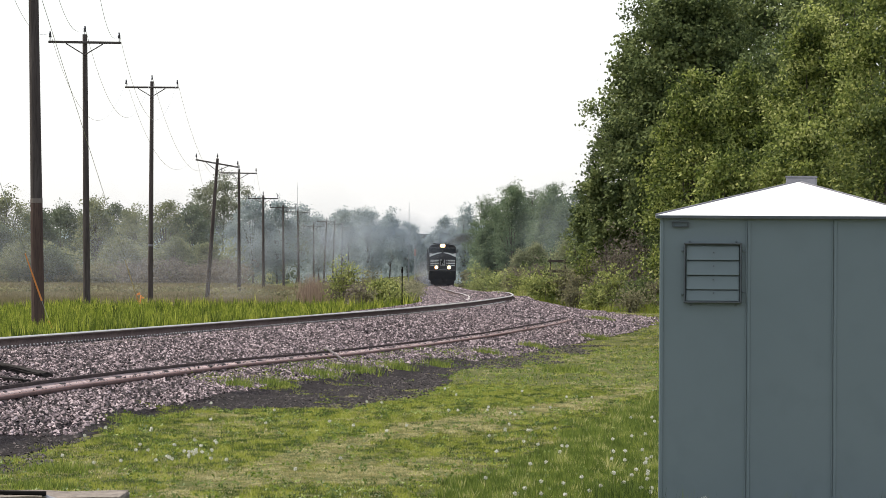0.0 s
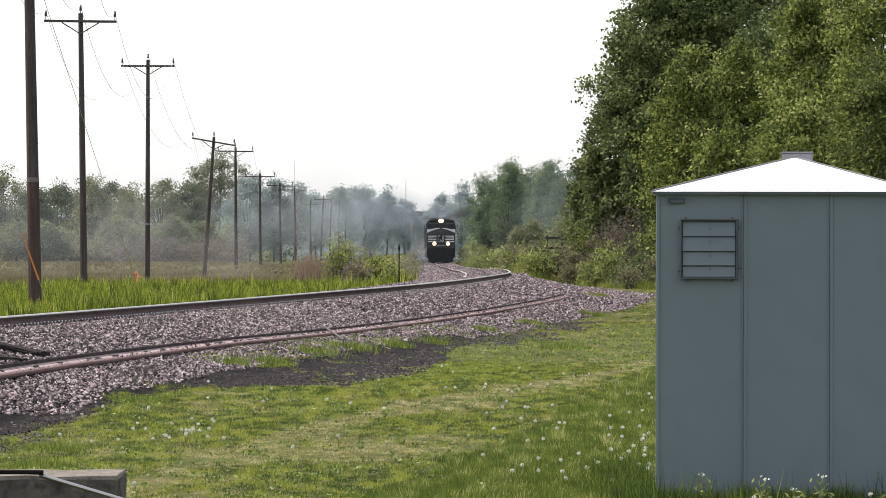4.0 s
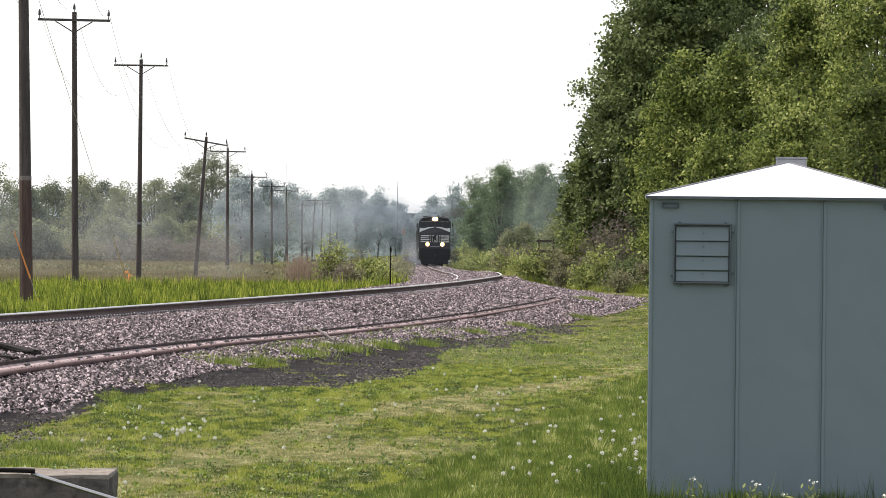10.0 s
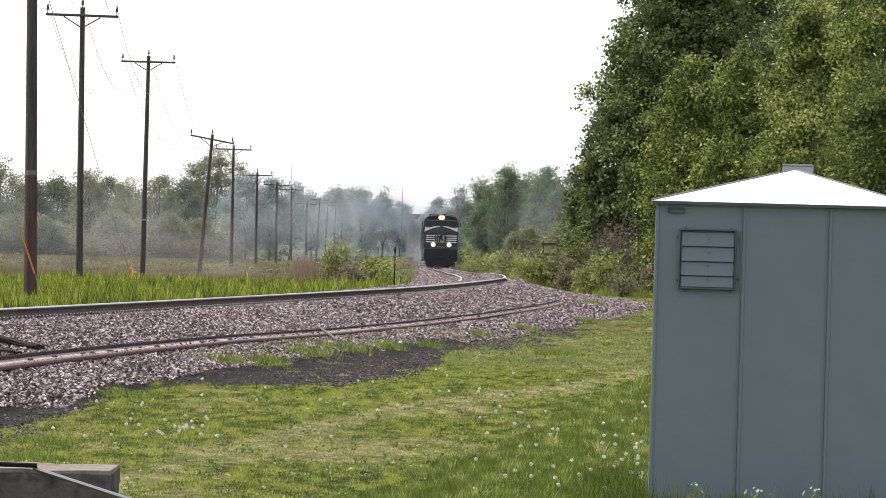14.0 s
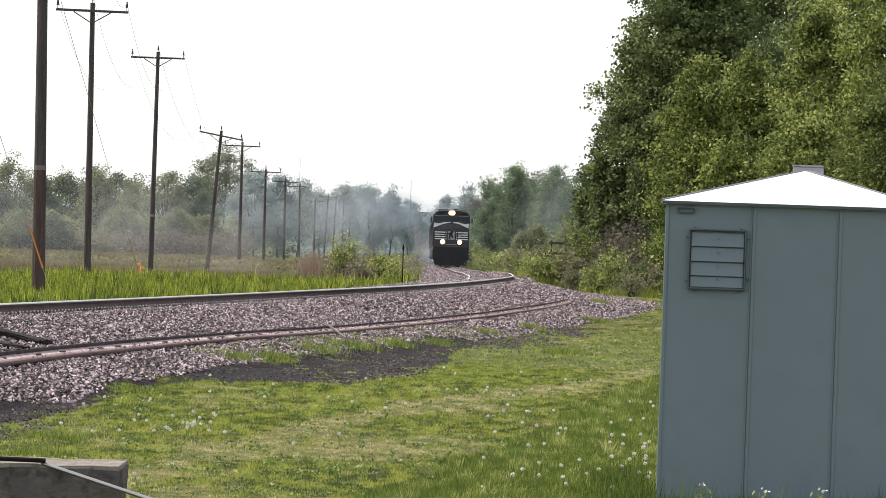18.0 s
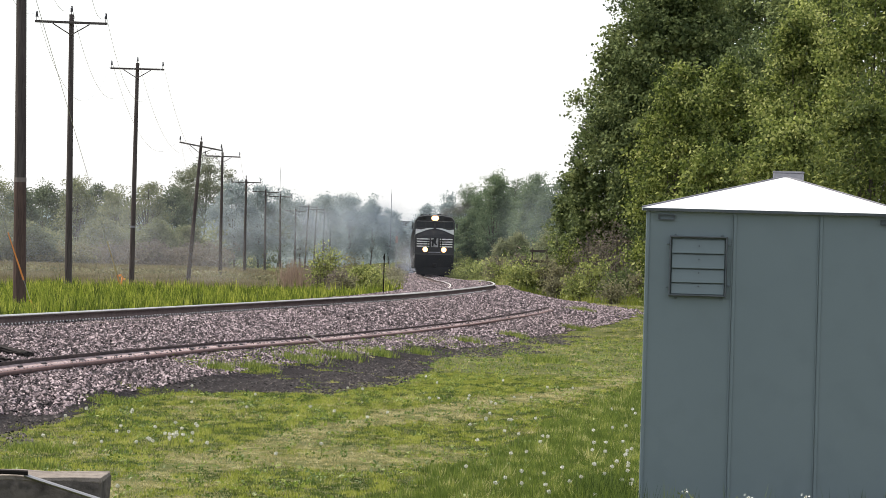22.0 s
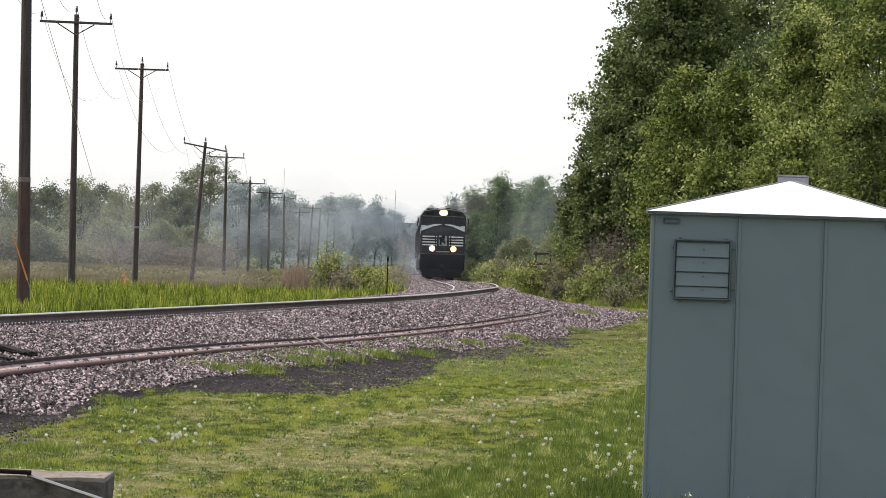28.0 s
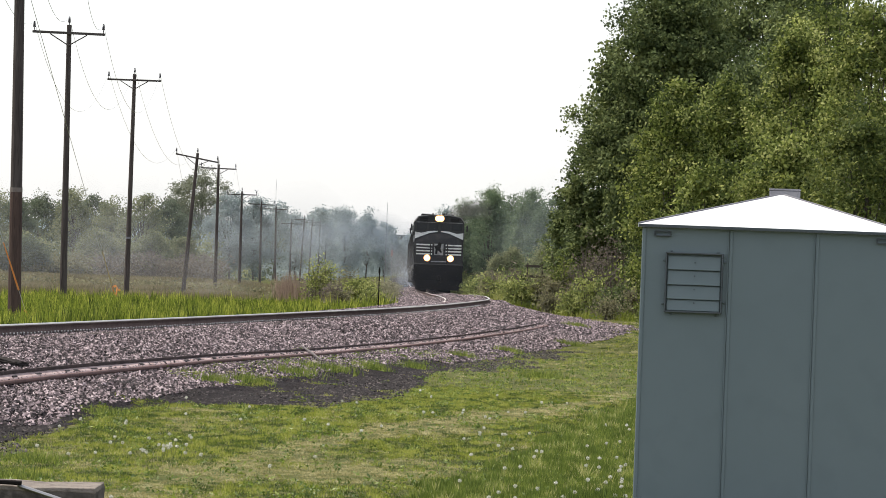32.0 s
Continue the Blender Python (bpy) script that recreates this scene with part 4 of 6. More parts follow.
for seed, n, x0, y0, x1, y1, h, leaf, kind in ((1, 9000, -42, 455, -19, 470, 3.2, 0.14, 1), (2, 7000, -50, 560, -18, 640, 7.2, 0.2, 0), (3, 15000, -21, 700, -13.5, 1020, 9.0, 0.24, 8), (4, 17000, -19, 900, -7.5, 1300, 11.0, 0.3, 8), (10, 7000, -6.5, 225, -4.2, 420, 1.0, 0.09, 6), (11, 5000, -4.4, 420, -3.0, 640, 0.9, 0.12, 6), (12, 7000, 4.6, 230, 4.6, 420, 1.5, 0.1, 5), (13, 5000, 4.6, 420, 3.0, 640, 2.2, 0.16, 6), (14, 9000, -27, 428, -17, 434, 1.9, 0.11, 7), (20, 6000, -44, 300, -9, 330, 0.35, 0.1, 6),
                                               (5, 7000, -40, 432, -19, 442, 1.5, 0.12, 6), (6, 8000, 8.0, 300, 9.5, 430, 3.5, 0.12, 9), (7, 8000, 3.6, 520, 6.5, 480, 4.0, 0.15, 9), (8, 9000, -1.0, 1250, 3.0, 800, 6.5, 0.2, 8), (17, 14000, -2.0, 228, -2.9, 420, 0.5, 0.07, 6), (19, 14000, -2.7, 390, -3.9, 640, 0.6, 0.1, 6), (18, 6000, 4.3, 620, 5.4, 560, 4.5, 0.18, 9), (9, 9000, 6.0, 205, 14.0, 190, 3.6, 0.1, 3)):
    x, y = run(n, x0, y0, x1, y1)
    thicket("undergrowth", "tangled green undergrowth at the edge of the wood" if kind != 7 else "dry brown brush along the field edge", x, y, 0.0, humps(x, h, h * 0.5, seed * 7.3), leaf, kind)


# blades of grass: x, y, root height -> thin triangles
def blades(name, label, x, y, height, width, mat, per=7, spread=0.09, droop=0.45, tone=None):
    n = len(x)
    z = lie(x, y)
    own = rng.uniform(0, 1, n) if tone is None else tone
    x, y, z, hh = (np.repeat(q, per) for q in (x, y, z, np.broadcast_to(height, n)))
    m = n * per
    x = x + rng.normal(0, spread, m)
    y = y + rng.normal(0, spread, m)
    hh = hh * rng.uniform(0.45, 1.2, m)
    bend = rng.normal(0, droop, (m, 2)) * hh[:, None]
    ww = np.repeat(np.broadcast_to(width, n), per) * rng.uniform(0.6, 1.3, m)
    ang = rng.uniform(-0.9, 0.9, m)
    dx, dy = np.cos(ang) * ww / 2, np.sin(ang) * ww / 2
    v = np.stack([np.stack([x - dx, y - dy, z - 0.01], 1), np.stack([x + dx, y + dy, z - 0.01], 1), np.stack([x + bend[:, 0], y + bend[:, 1], z + hh], 1)], 1)
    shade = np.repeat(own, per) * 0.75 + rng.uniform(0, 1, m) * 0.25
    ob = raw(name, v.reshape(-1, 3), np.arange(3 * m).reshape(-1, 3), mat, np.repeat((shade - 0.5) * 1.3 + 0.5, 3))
    return tagged(ob, label, "grass", kind="stuff")


def scatter(n, d0, d1, keep, left=-0.105, right=0.125):
    """Points over the wedge of land ahead, evenly by area, where keep(x, y) says so."""
    y = np.sqrt(rng.uniform(d0 * d0, d1 * d1, n))
    x = y * rng.uniform(left, right, n)
    ok = keep(x, y)
    return x[ok], y[ok]


def cinder_here(x, y):
    off = outer_offset(x, y)
    wv = wob(x, y, 0.9, 3.0)
    w2 = wob(x, y, 0.35, 8.0)
    near = (y < 58) & (off > np.interp(y, (46, 50, 54, 58), (4.0, 4.6, 4.6, 4.0))) & (off < np.interp(y, (30, 40, 46, 50, 54, 58), (5.6, 5.95, 5.7, 5.2, 4.75, 4.3)) + wv * 0.45)
    patch = (y > 59.9 + wv * 1.2) & (y < 83) & (off > 4.4 + wv * 0.5) & (off < np.interp(y, (60, 66, 70, 76, 83), (6.7, 6.5, 6.2, 5.6, 5.2)) + wv * 0.4 + w2 * 0.3)
    tail = (y >= 83) & (y < 112 + w2 * 8) & (off > 4.2 + wv * 0.3) & (off < np.interp(y, (83, 112), (6.0, 5.2)) + wv * 0.7 + w2 * 0.6)
    return near | patch | tail


def lawn(x, y):
    off = outer_offset(x, y)
    edge = np.interp(y, (30, 46, 50, 54, 58, 59.6, 60.6, 64, 66, 76, 84, 91, 96, 100, 135, 165, 200, 400), (5.1, 5.4, 5.05, 4.7, 4.3, 3.9, 6.3, 5.5, 3.35, 2.85, 2.75, 3.0, 4.0, 4.8, 4.4, 2.9, 1.9, 1.8))
    shed = (np.abs(x - 2.49) < 1.0) & (np.abs(y - 37.2) < 1.0)
    return (off > edge + wob(x, y, 0.8, 5.0) * 0.5) & (~cinder_here(x, y) | (wob(x, y, 1.7, 77.0) + rng.normal(0, 0.12, len(x)) > np.where(y > 83, 0.12, 0.47))) & ~shed


near_, far_ = scatter(120000, 33, 72, lawn, right=0.12), scatter(52000, 72, 200, lawn, right=0.12)
gxs, gys = np.concatenate([near_[0], far_[0]]), np.concatenate([near_[1], far_[1]])
# thinner grass on the far side of the shed
thin = (gys < 37.5) | (gxs < 0.05 * gys) | (rng.uniform(0, 1, len(gxs)) < 0.3)
gxs, gys = gxs[thin], gys[thin]
dry = wob(gxs, gys, 0.7, 11.0, 0.3) * 0.8 + wob(gxs, gys, 2.6, 12.0, 0.25) * 0.5
lush = wob(gxs, gys, 0.8, 17.0, 0.3) * 0.8 + wob(gxs, gys, 2.9, 18.0, 0.25) * 0.5 + np.where((gxs > 0.3) & (gys < 50), 0.2, 0.0)
# a mown straw-coloured swath runs aslant through the lawn, and uncut grass grows on its near side
swath = np.exp(-((gys - np.interp(gxs, (-2.3, -1.9, -1.25, -0.6, 0.4, 1.6, 3.0), (38.4, 42.6, 47.6, 52.0, 56.9, 62.4, 71.4))) / 2.1) ** 2) + 0.9 * np.exp(-((gys - 43.4) / 1.1) ** 2 - ((gxs + 1.0) / 0.8) ** 2)
uncut = (gxs > np.interp(gys, (34, 37.6, 47.4, 64.3, 75), (-0.6, -0.31, 0.81, 2.66, 3.9)) + wob(gxs, gys, 1.2, 27.0) * 0.5) & (gys < 76)
dry = dry * 0.9 - np.where(gys < 72, 0.07, -0.04) + 0.75 * swath - 0.4 * uncut
verge_green = np.exp(-((gxs + 2.6) / 0.5) ** 2 - ((gys - 47.5) / 3.5) ** 2)
dry = dry - 0.3 * verge_green
lush = lush + 0.3 * verge_green + 0.5 * uncut - 0.35 * swath + 0.22 * np.exp(-((outer_offset(gxs, gys) - 7.0) / 0.9) ** 2)
is_dry = (dry + rng.normal(0, 0.15, len(dry))) > 0.14
is_lush = ~is_dry & ((lush + rng.normal(0, 0.1, len(dry))) > 0.18)
rest = ~is_dry & ~is_lush
# tufts of one shade stand side by side
shade = wob(gxs, gys, 5.0, 61.0, 0.22) + 0.5 * wob(gxs, gys, 11.0, 63.0, 0.3) + rng.normal(0, 0.12, len(gxs)) - np.where(uncut, 0.13, 0.0) + 0.2 * np.exp(-((outer_offset(gxs, gys) - 7.0) / 0.8) ** 2)
tall = np.where(uncut & ((gxs < 1.2) | (gys > 41)), 0.066, np.where(gys < 72, 0.021, 0.032)) * (1 + np.where(uncut, 0.2, 0.7) * shade) * np.exp(rng.normal(0, 0.22, len(gxs)))
own = np.clip(0.46 + 0.6 * shade + rng.normal(0, 0.24, len(gxs)), 0, 1)
for name, label, pick, mat in (
        ("lawn_grass", "short spring grass in mixed green tufts", ~uncut & (rest & (shade > -0.22) & (shade < 0.2) | is_lush & (shade > 0.16) & (shade < 0.34)) | uncut & (own > 0.8), BLADE),
        ("bright_grass", "sunlit yellow-green tufts of grass", ~uncut & (rest & (shade >= 0.2) | is_lush & (shade >= 0.34)), BLADE_BRIGHT),
        ("lush_grass", "lush dark-green tufts of grass", ~uncut & (is_lush & (shade <= 0.16) | rest & (shade <= -0.22)), BLADE_DARK),
        ("uncut_grass", "taller dark-green uncut grass", uncut & (own <= 0.8), BLADE_UNCUT),
        ("dry_grass", "straw-coloured dry mown grass", is_dry & ~uncut & (shade > -0.22), BLADE_DRY)):
    blades(name, label, gxs[pick], gys[pick], tall[pick] * (0.6 if mat is BLADE_DRY else 1.0), np.where(gys[pick] > 72, 0.014, 0.0095), mat, 7, np.repeat(np.where(gys[pick] > 72, 0.036, 0.024), 7), 0.22 if mat is BLADE_UNCUT else 0.9 if mat is BLADE_DRY else 0.42, own[pick])
# broad-leaved weeds in the lawn, thicker in some places
bx, by = scatter(15000, 33, 100, lawn, right=0.12)
ok = wob(bx, by, 1.3, 41.0, 0.35) + rng.normal(0, 0.2, len(bx)) > -0.02
bx, by = np.repeat(bx[ok], 7), np.repeat(by[ok], 7)
c = np.stack([bx + rng.normal(0, 0.035, len(bx)), by + rng.normal(0, 0.05, len(bx)), np.zeros(len(bx))], 1)
c[:, 2] = lie(c[:, 0], c[:, 1]) + rng.uniform(0.008, 0.05, len(bx))
v, f = leaves(c, 0.017, aspect=0.5)
tagged(raw("broad_leaf_weeds", v, f, BROAD_LEAF, np.repeat(np.repeat(rng.uniform(0, 1, len(bx) // 7), 28) * 0.7 + 0.15, 1)), "low broad-leaved weeds and clover in the lawn", "weeds", kind="stuff")
rx, ry = scatter(29000, 84, 240, lambda x, y: (rng.uniform(0, 1, len(x)) < np.clip((212 - y) / 60, 0, 1)) & (outer_offset(x, y) < -3.6 + wob(x, y, 0.6, 2) * 0.8) & (outer_offset(x, y) > -17), left=-0.1, right=0.02)
for k, (tall_, wide_, share) in enumerate(((0.29, 0.038, 0.62), (0.2, 0.03, 0.38))):
    q = rng.uniform(0, 1, len(rx)) < share
    own = np.clip(0.45 + 0.6 * wob(rx[q], ry[q], 4.0, 71.0, 0.4) + rng.normal(0, 0.27, int(q.sum())), 0, 1)
    blades("reeds", "tall bright yellow-green reeds beside the track" if k == 0 else "shorter green reeds among the tall ones", rx[q], ry[q], tall_ * (1 + 0.8 * wob(rx[q], ry[q], 1.1, 31.0)) * np.exp(rng.normal(0, 0.2, int(q.sum()))), wide_, REED, 5, 0.03, 0.2, own)
nx_, ny_ = scatter(12000, 84, 125, lambda x, y: (outer_offset(x, y) < -3.8 + wob(x, y, 0.6, 2) * 0.8) & (outer_offset(x, y) > -13), left=-0.1, right=-0.03)
blades("reeds", "tall bright yellow-green reeds beside the track", nx_, ny_, 0.32 * (1 + 0.8 * wob(nx_, ny_, 1.1, 31.0)) * np.exp(rng.normal(0, 0.2, len(nx_))), 0.038, REED, 5, 0.035, 0.2, np.clip(0.45 + 0.6 * wob(nx_, ny_, 4.0, 72.0, 0.4) + rng.normal(0, 0.27, len(nx_)), 0, 1))
rc_ = np.stack([-5.25 + rng.normal(0, 0.24, 170), 205 + rng.normal(0, 0.4, 170)])
blades("dry_reed_clump", "clump of upright reddish-brown dead reeds", rc_[0], rc_[1], 1.2, 0.022, RED_STALK, 5, 0.05, 0.1)
kx_, ky_ = scatter(110, 84, 150, lambda x, y: (outer_offset(x, y) < -4.2) & (outer_offset(x, y) > -9), left=-0.1, right=0.0)
blades("dead_stalks", "thin dead brown stalks standing in the reeds", kx_, ky_, 0.5, 0.01, FIELD_BLADE, 2, 0.2, 0.15)
fx_, fy_ = scatter(16000, 190, 450, lambda x, y: x < -7.0 + wob(x, y, 0.2, 4), left=-0.1, right=0.0)
blades("field_grass", "dead brown grass of the wet field", fx_, fy_, 0.26, 0.05, FIELD_BLADE, 4, 0.3, 0.45, np.clip(0.45 + 0.8 * wob(fx_, fy_, 0.5, 9.0, 0.12) + rng.normal(0, 0.12, len(fx_)), 0, 1))


def stones(name, label, x, y, size, mat, lift=0.0):
    """Broken stones with uneven corners, sunk into their bed."""
    n = len(x)
    o = np.array([(1, 0, -0.3), (0, 1, -0.3), (-1, 0, -0.3), (0, -1, -0.3), (0, 0, 0.95)], float)
    fc = np.array([(0, 1, 4), (1, 2, 4), (2, 3, 4), (3, 0, 4)])
    s = size * rng.uniform(0.5, 1.3, n)
    v = o[None] * rng.uniform(0.6, 1.3, (n, 5, 1)) + rng.normal(0, 0.24, (n, 5, 3))
    v[:, 4, :2] += rng.uniform(-0.5, 0.5, (n, 2))
    a = rng.uniform(0, 6.28, n)
    ca, sa = np.cos(a)[:, None], np.sin(a)[:, None]
    t = rng.uniform(-0.6, 0.6, n)
    ct, st = np.cos(t)[:, None], np.sin(t)[:, None]
    vx, vy, vz = v[:, :, 0], v[:, :, 1], v[:, :, 2] * 0.78
    vx, vz = vx * ct - vz * st, vx * st + vz * ct
    vx, vy = vx * ca - vy * sa, vx * sa + vy * ca
    z = lie(x, y) + lift
    v = np.stack([x[:, None] + vx * s[:, None], y[:, None] + vy * s[:, None], z[:, None] + (vz + 0.25) * s[:, None]], -1)
    f = (fc[None] + 5 * np.arange(n)[:, None, None]).reshape(-1, 3)
    return tagged(raw(name, v.reshape(-1, 3), f, mat), label, "stones", kind="stuff")


def on_bed(x, y):
    off = outer_offset(x, y)
    return (off > -3.4) & (off < np.interp(y, (46, 48.5, 53, 57, 88, 88.1), (4.2, 4.5, 4.8, 4.3, 4.25, 4.75)) * bed_width(y) + np.where(y > 145, 0.7, 0.0) + wob(x, y, 0.8, 5.0) * 0.35)


bed = [scatter(n, a, b, on_bed, left=-0.1, right=0.05) for n, a, b in ((135000, 46, 96), (72000, 96, 126), (65000, 126, 165), (50000, 165, 215))]
bed.append(scatter(16000, 200, 330, lambda x, y: (outer_offset(x, y) > -4.2) & (outer_offset(x, y) < 2.0), left=-0.03, right=0.02))
bed.append(scatter(30000, 330, 640, lambda x, y: (outer_offset(x, y) > -4.0) & (outer_offset(x, y) < 1.6), left=-0.012, right=0.01))
sx_, sy_ = np.concatenate([q[0] for q in bed]), np.concatenate([q[1] for q in bed])
stones("ballast_stones", "crushed grey and pinkish ballast stones", sx_, sy_, np.interp(sy_, (80, 126, 165, 215, 260, 330, 360), (0.0215, 0.027, 0.031, 0.035, 0.04, 0.042, 0.07)), STONE, np.interp(sy_, (90, 140), (0.013, 0.02)))
# stones and grit caught on the loose rail
k = rng.uniform(0, len(pts_rail) - 1.001, 1500)
p = np.array(pts_rail)
p = p[k.astype(int)] + (p[k.astype(int) + 1] - p[k.astype(int)]) * (k % 1)[:, None]
across = rng.uniform(-0.028, 0.06, len(k))
stones("rail_grit", "small ballast stones lying on the loose rail", p[:, 0] + across, p[:, 1], 0.015, STONE, p[:, 2] + 0.065 - across * 0.35 - lie(p[:, 0] + across, p[:, 1]))
cx_, cy_ = scatter(90000, 34, 106, cinder_here, left=-0.1, right=0.04)
stones("cinders", "dark cinders and small black gravel", cx_, cy_, 0.019, CINDER_STONE)

# ---- small things beside the track ----
# sheet of dark cinders under the loose ones
cd = np.arange(34.0, 87.0, 1.0)
vv = []
for d in cd:
    taper = float(np.interp(d, (36, 42, 46, 51, 54, 56.5, 58.5, 66, 70, 76, 84), (0.3, 0.36, 0.36, 0.28, 0.1, 0.1, 1.0, 1.3, 1.2, 0.8, 0.5)))
    for o in (0.0, 0.33, 0.66, 1.0):
        x, y = beside(d + 2.5, float(np.interp(d, (55, 58.5), (4.55, 4.15))) + 0.35 * noise.noise((d * 0.4, 3.1, 0)) + o * (1.6 + 0.5 * noise.noise((d * 0.35, o * 2, 9))) * taper)
        vv.append((x, y, float(lie(x, y)) + 0.005))
i, j = np.meshgrid(np.arange(len(cd) - 1), np.arange(3), indexing="ij")
cs = raw("cinder_path", vv, np.stack([i * 4 + j, i * 4 + j + 1, (i + 1) * 4 + j + 1, (i + 1) * 4 + j], -1).reshape(-1, 4), CINDER)
tagged(cs, "strip of dark cinders between the ballast and the grass", "path", kind="structure")

# two blackened pieces of tie lying in the ballast
for a, b, thick, deep, label in (((-7.2, 61.5, 0.46), (-4.98, 60.9, 0.25), 0.12, 0.24, "old blackened wooden tie lying in the ballast"), ((-5.62, 63.35, 0.425), (-4.9, 62.95, 0.29), 0.1, 0.26, "broken end of a blackened tie with a grey edge")):
    a, b = Vector(a), Vector(b)
    bm = bmesh.new()
    box(bm, 0, 0, 0, (b - a).length, deep, thick, 0.008)
    bmesh.ops.subdivide_edges(bm, edges=bm.edges[:], cuts=3, use_grid_fill=True)
    for v in bm.verts:
        v.co += Vector((rng.normal(0, 0.008), rng.normal(0, 0.008), rng.normal(0, 0.006)))
    tie = new("old_tie", bm_mesh("old_tie", bm, OLD_WOOD))
    tie.matrix_world = Matrix.Translation((a + b) / 2) @ (b - a).to_track_quat("X", "Z").to_matrix().to_4x4()
    tagged(tie, label, "railway tie")

# iron bar lying across the loose rail
bm = bmesh.new()
rod(bm, (-0.192, 1.2, 0.093), (0.0, 0.0, 0.006), 0.019, n=6)
rod(bm, (0.0, 0.0, 0.006), (0.196, -1.2, -0.09), 0.019, n=6)
bar = new("iron_bar", bm_mesh("iron_bar", bm, WORN_IRON))
bar.location = (-1.694, 80.8, 0.25)
tagged(bar, "bent iron bar lying across the loose rail", "iron bar")

# marker post beside the track
post = empty("marker_post", -1.2, 150, float(lie(-1.2, 150)))
tagged(post, "thin dark steel marker post with a small plate", "post")
bm = bmesh.new()
box(bm, 0, 0, 0.56, 0.034, 0.034, 1.24, 0.006)
part("upright", bm, BLACK_DULL, post)
bm = bmesh.new()
box(bm, 0, -0.028, 1.06, 0.06, 0.012, 0.12, 0.004)
part("plate", bm, BLACK_DULL, post)

# concrete block with a steel strap in front
block = empty("concrete_block", -2.805, 30.5, -0.026)
tagged(block, "weathered grey concrete block with stained sides", "concrete block")
bm = bmesh.new()
box(bm, 0, 0, 0.115, 1.8, 0.9, 0.53, 0.012)
bmesh.ops.subdivide_edges(bm, edges=bm.edges[:], cuts=7, use_grid_fill=True)
for v in bm.verts:
    q = noise.noise(v.co * 3.5) * 0.02 + noise.noise(v.co * 11) * 0.012
    v.co += Vector((q, q * 0.6, q * 0.8))
part("body", bm, STAINED, block)
bm = bmesh.new()
box(bm, 0, 0, 0.384, 1.806, 0.906, 0.02, 0.006)
bmesh.ops.subdivide_edges(bm, edges=bm.edges[:], cuts=9, use_grid_fill=True)
for v in bm.verts:
    v.co.z += noise.noise(v.co * 9) * 0.014 - (0.012 if v.co.z < 0.39 else 0) * (1 + noise.noise(v.co * 14))
    v.co.y += noise.noise(v.co * 6) * 0.012
part("cap", bm, PALE_CAP, block, "pale worn top of the concrete")
bm = bmesh.new()
rod(bm, (-0.9, -0.44, 0.432), (0.47, -0.46, 0.415), 0.014, n=6)
part("cable", bm, BLACK_DULL, block, "black cable along the front edge")
bm = bmesh.new()
p0, p1 = Vector((0.45, -0.44, 0.398)), Vector((2.45, -1.5, -0.12))
rod(bm, p0, p1, 0.013, n=8)
part("bar", bm, BRIGHT_BAR, block, "shiny steel bar slanting down to the grass")

# far signal, mast and road bridge
sig = empty("railway_signal", -4.2, 765, float(ground_z(765)) + 0.3)
tagged(sig, "distant railway signal with an orange panel", "signal")
bm = bmesh.new()
rod(bm, (0, 0, -0.4), (0, 0, 5.8), 0.07, n=8)
part("mast", bm, SIGNAL_GREY, sig)
bm = bmesh.new()
box(bm, 0, -0.15, 5.6, 0.34, 0.2, 0.6, 0.05)
part("head", bm, SIGNAL_GREY, sig)
bm = bmesh.new()
box(bm, 0, -0.15, 4.6, 0.34, 0.1, 0.95, 0.02)
part("panel", bm, ORANGE, sig, "orange panel")
for x, y, h in ((-6.05, 900, 13.2), (-43, 1500, 25.6)):
    m = empty("radio_mast", x, y, float(ground_z(y)))
    tagged(m, "thin distant grey radio mast", "mast")
    bm = bmesh.new()
    rod(bm, (0, 0, 0), (0, 0, h), 0.09, 0.05, 6)
    part("pole", bm, GALV, m)
    bm = bmesh.new()
    rod(bm, (0, 0, h - 0.1), (0, 0, h + 0.9), 0.03, n=6)
    part("aerial", bm, GALV, m)
bridge = empty("road_bridge", -6, 1400, float(ground_z(1400)) - 1.9)
tagged(bridge, "distant grey concrete road bridge over the railway", "bridge")
bm = bmesh.new()
box(bm, 0, 0, 11.6, 26, 8, 1.0)
part("deck", bm, CONCRETE, bridge)
for s in (-1, 1):
    bm = bmesh.new()
    box(bm, 0, s * 3.9, 12.5, 26, 0.2, 0.8)
    part("parapet", bm, CONCRETE, bridge)
    bm = bmesh.new()
    box(bm, s * 7.5, 0, 5.5, 1.0, 7, 11.2)
    part("pier", bm, CONCRETE, bridge)

# low board fence among the bushes
fence = empty("wooden_fence", 4.4, 208, float(ground_z(208)))
tagged(fence, "old dark wooden rail fence among the bushes", "fence")
for k in range(4):
    bm = bmesh.new()
    box(bm, k * 0.6, 0, 1.02, 0.06, 0.06, 2.04, 0.01)
    part("post", bm, TIE, fence)
for z in (1.5, 1.92):
    bm = bmesh.new()
    box(bm, 0.9, -0.05, z, 2.0, 0.03, 0.1, 0.006)
    part("rail", bm, TIE, fence)

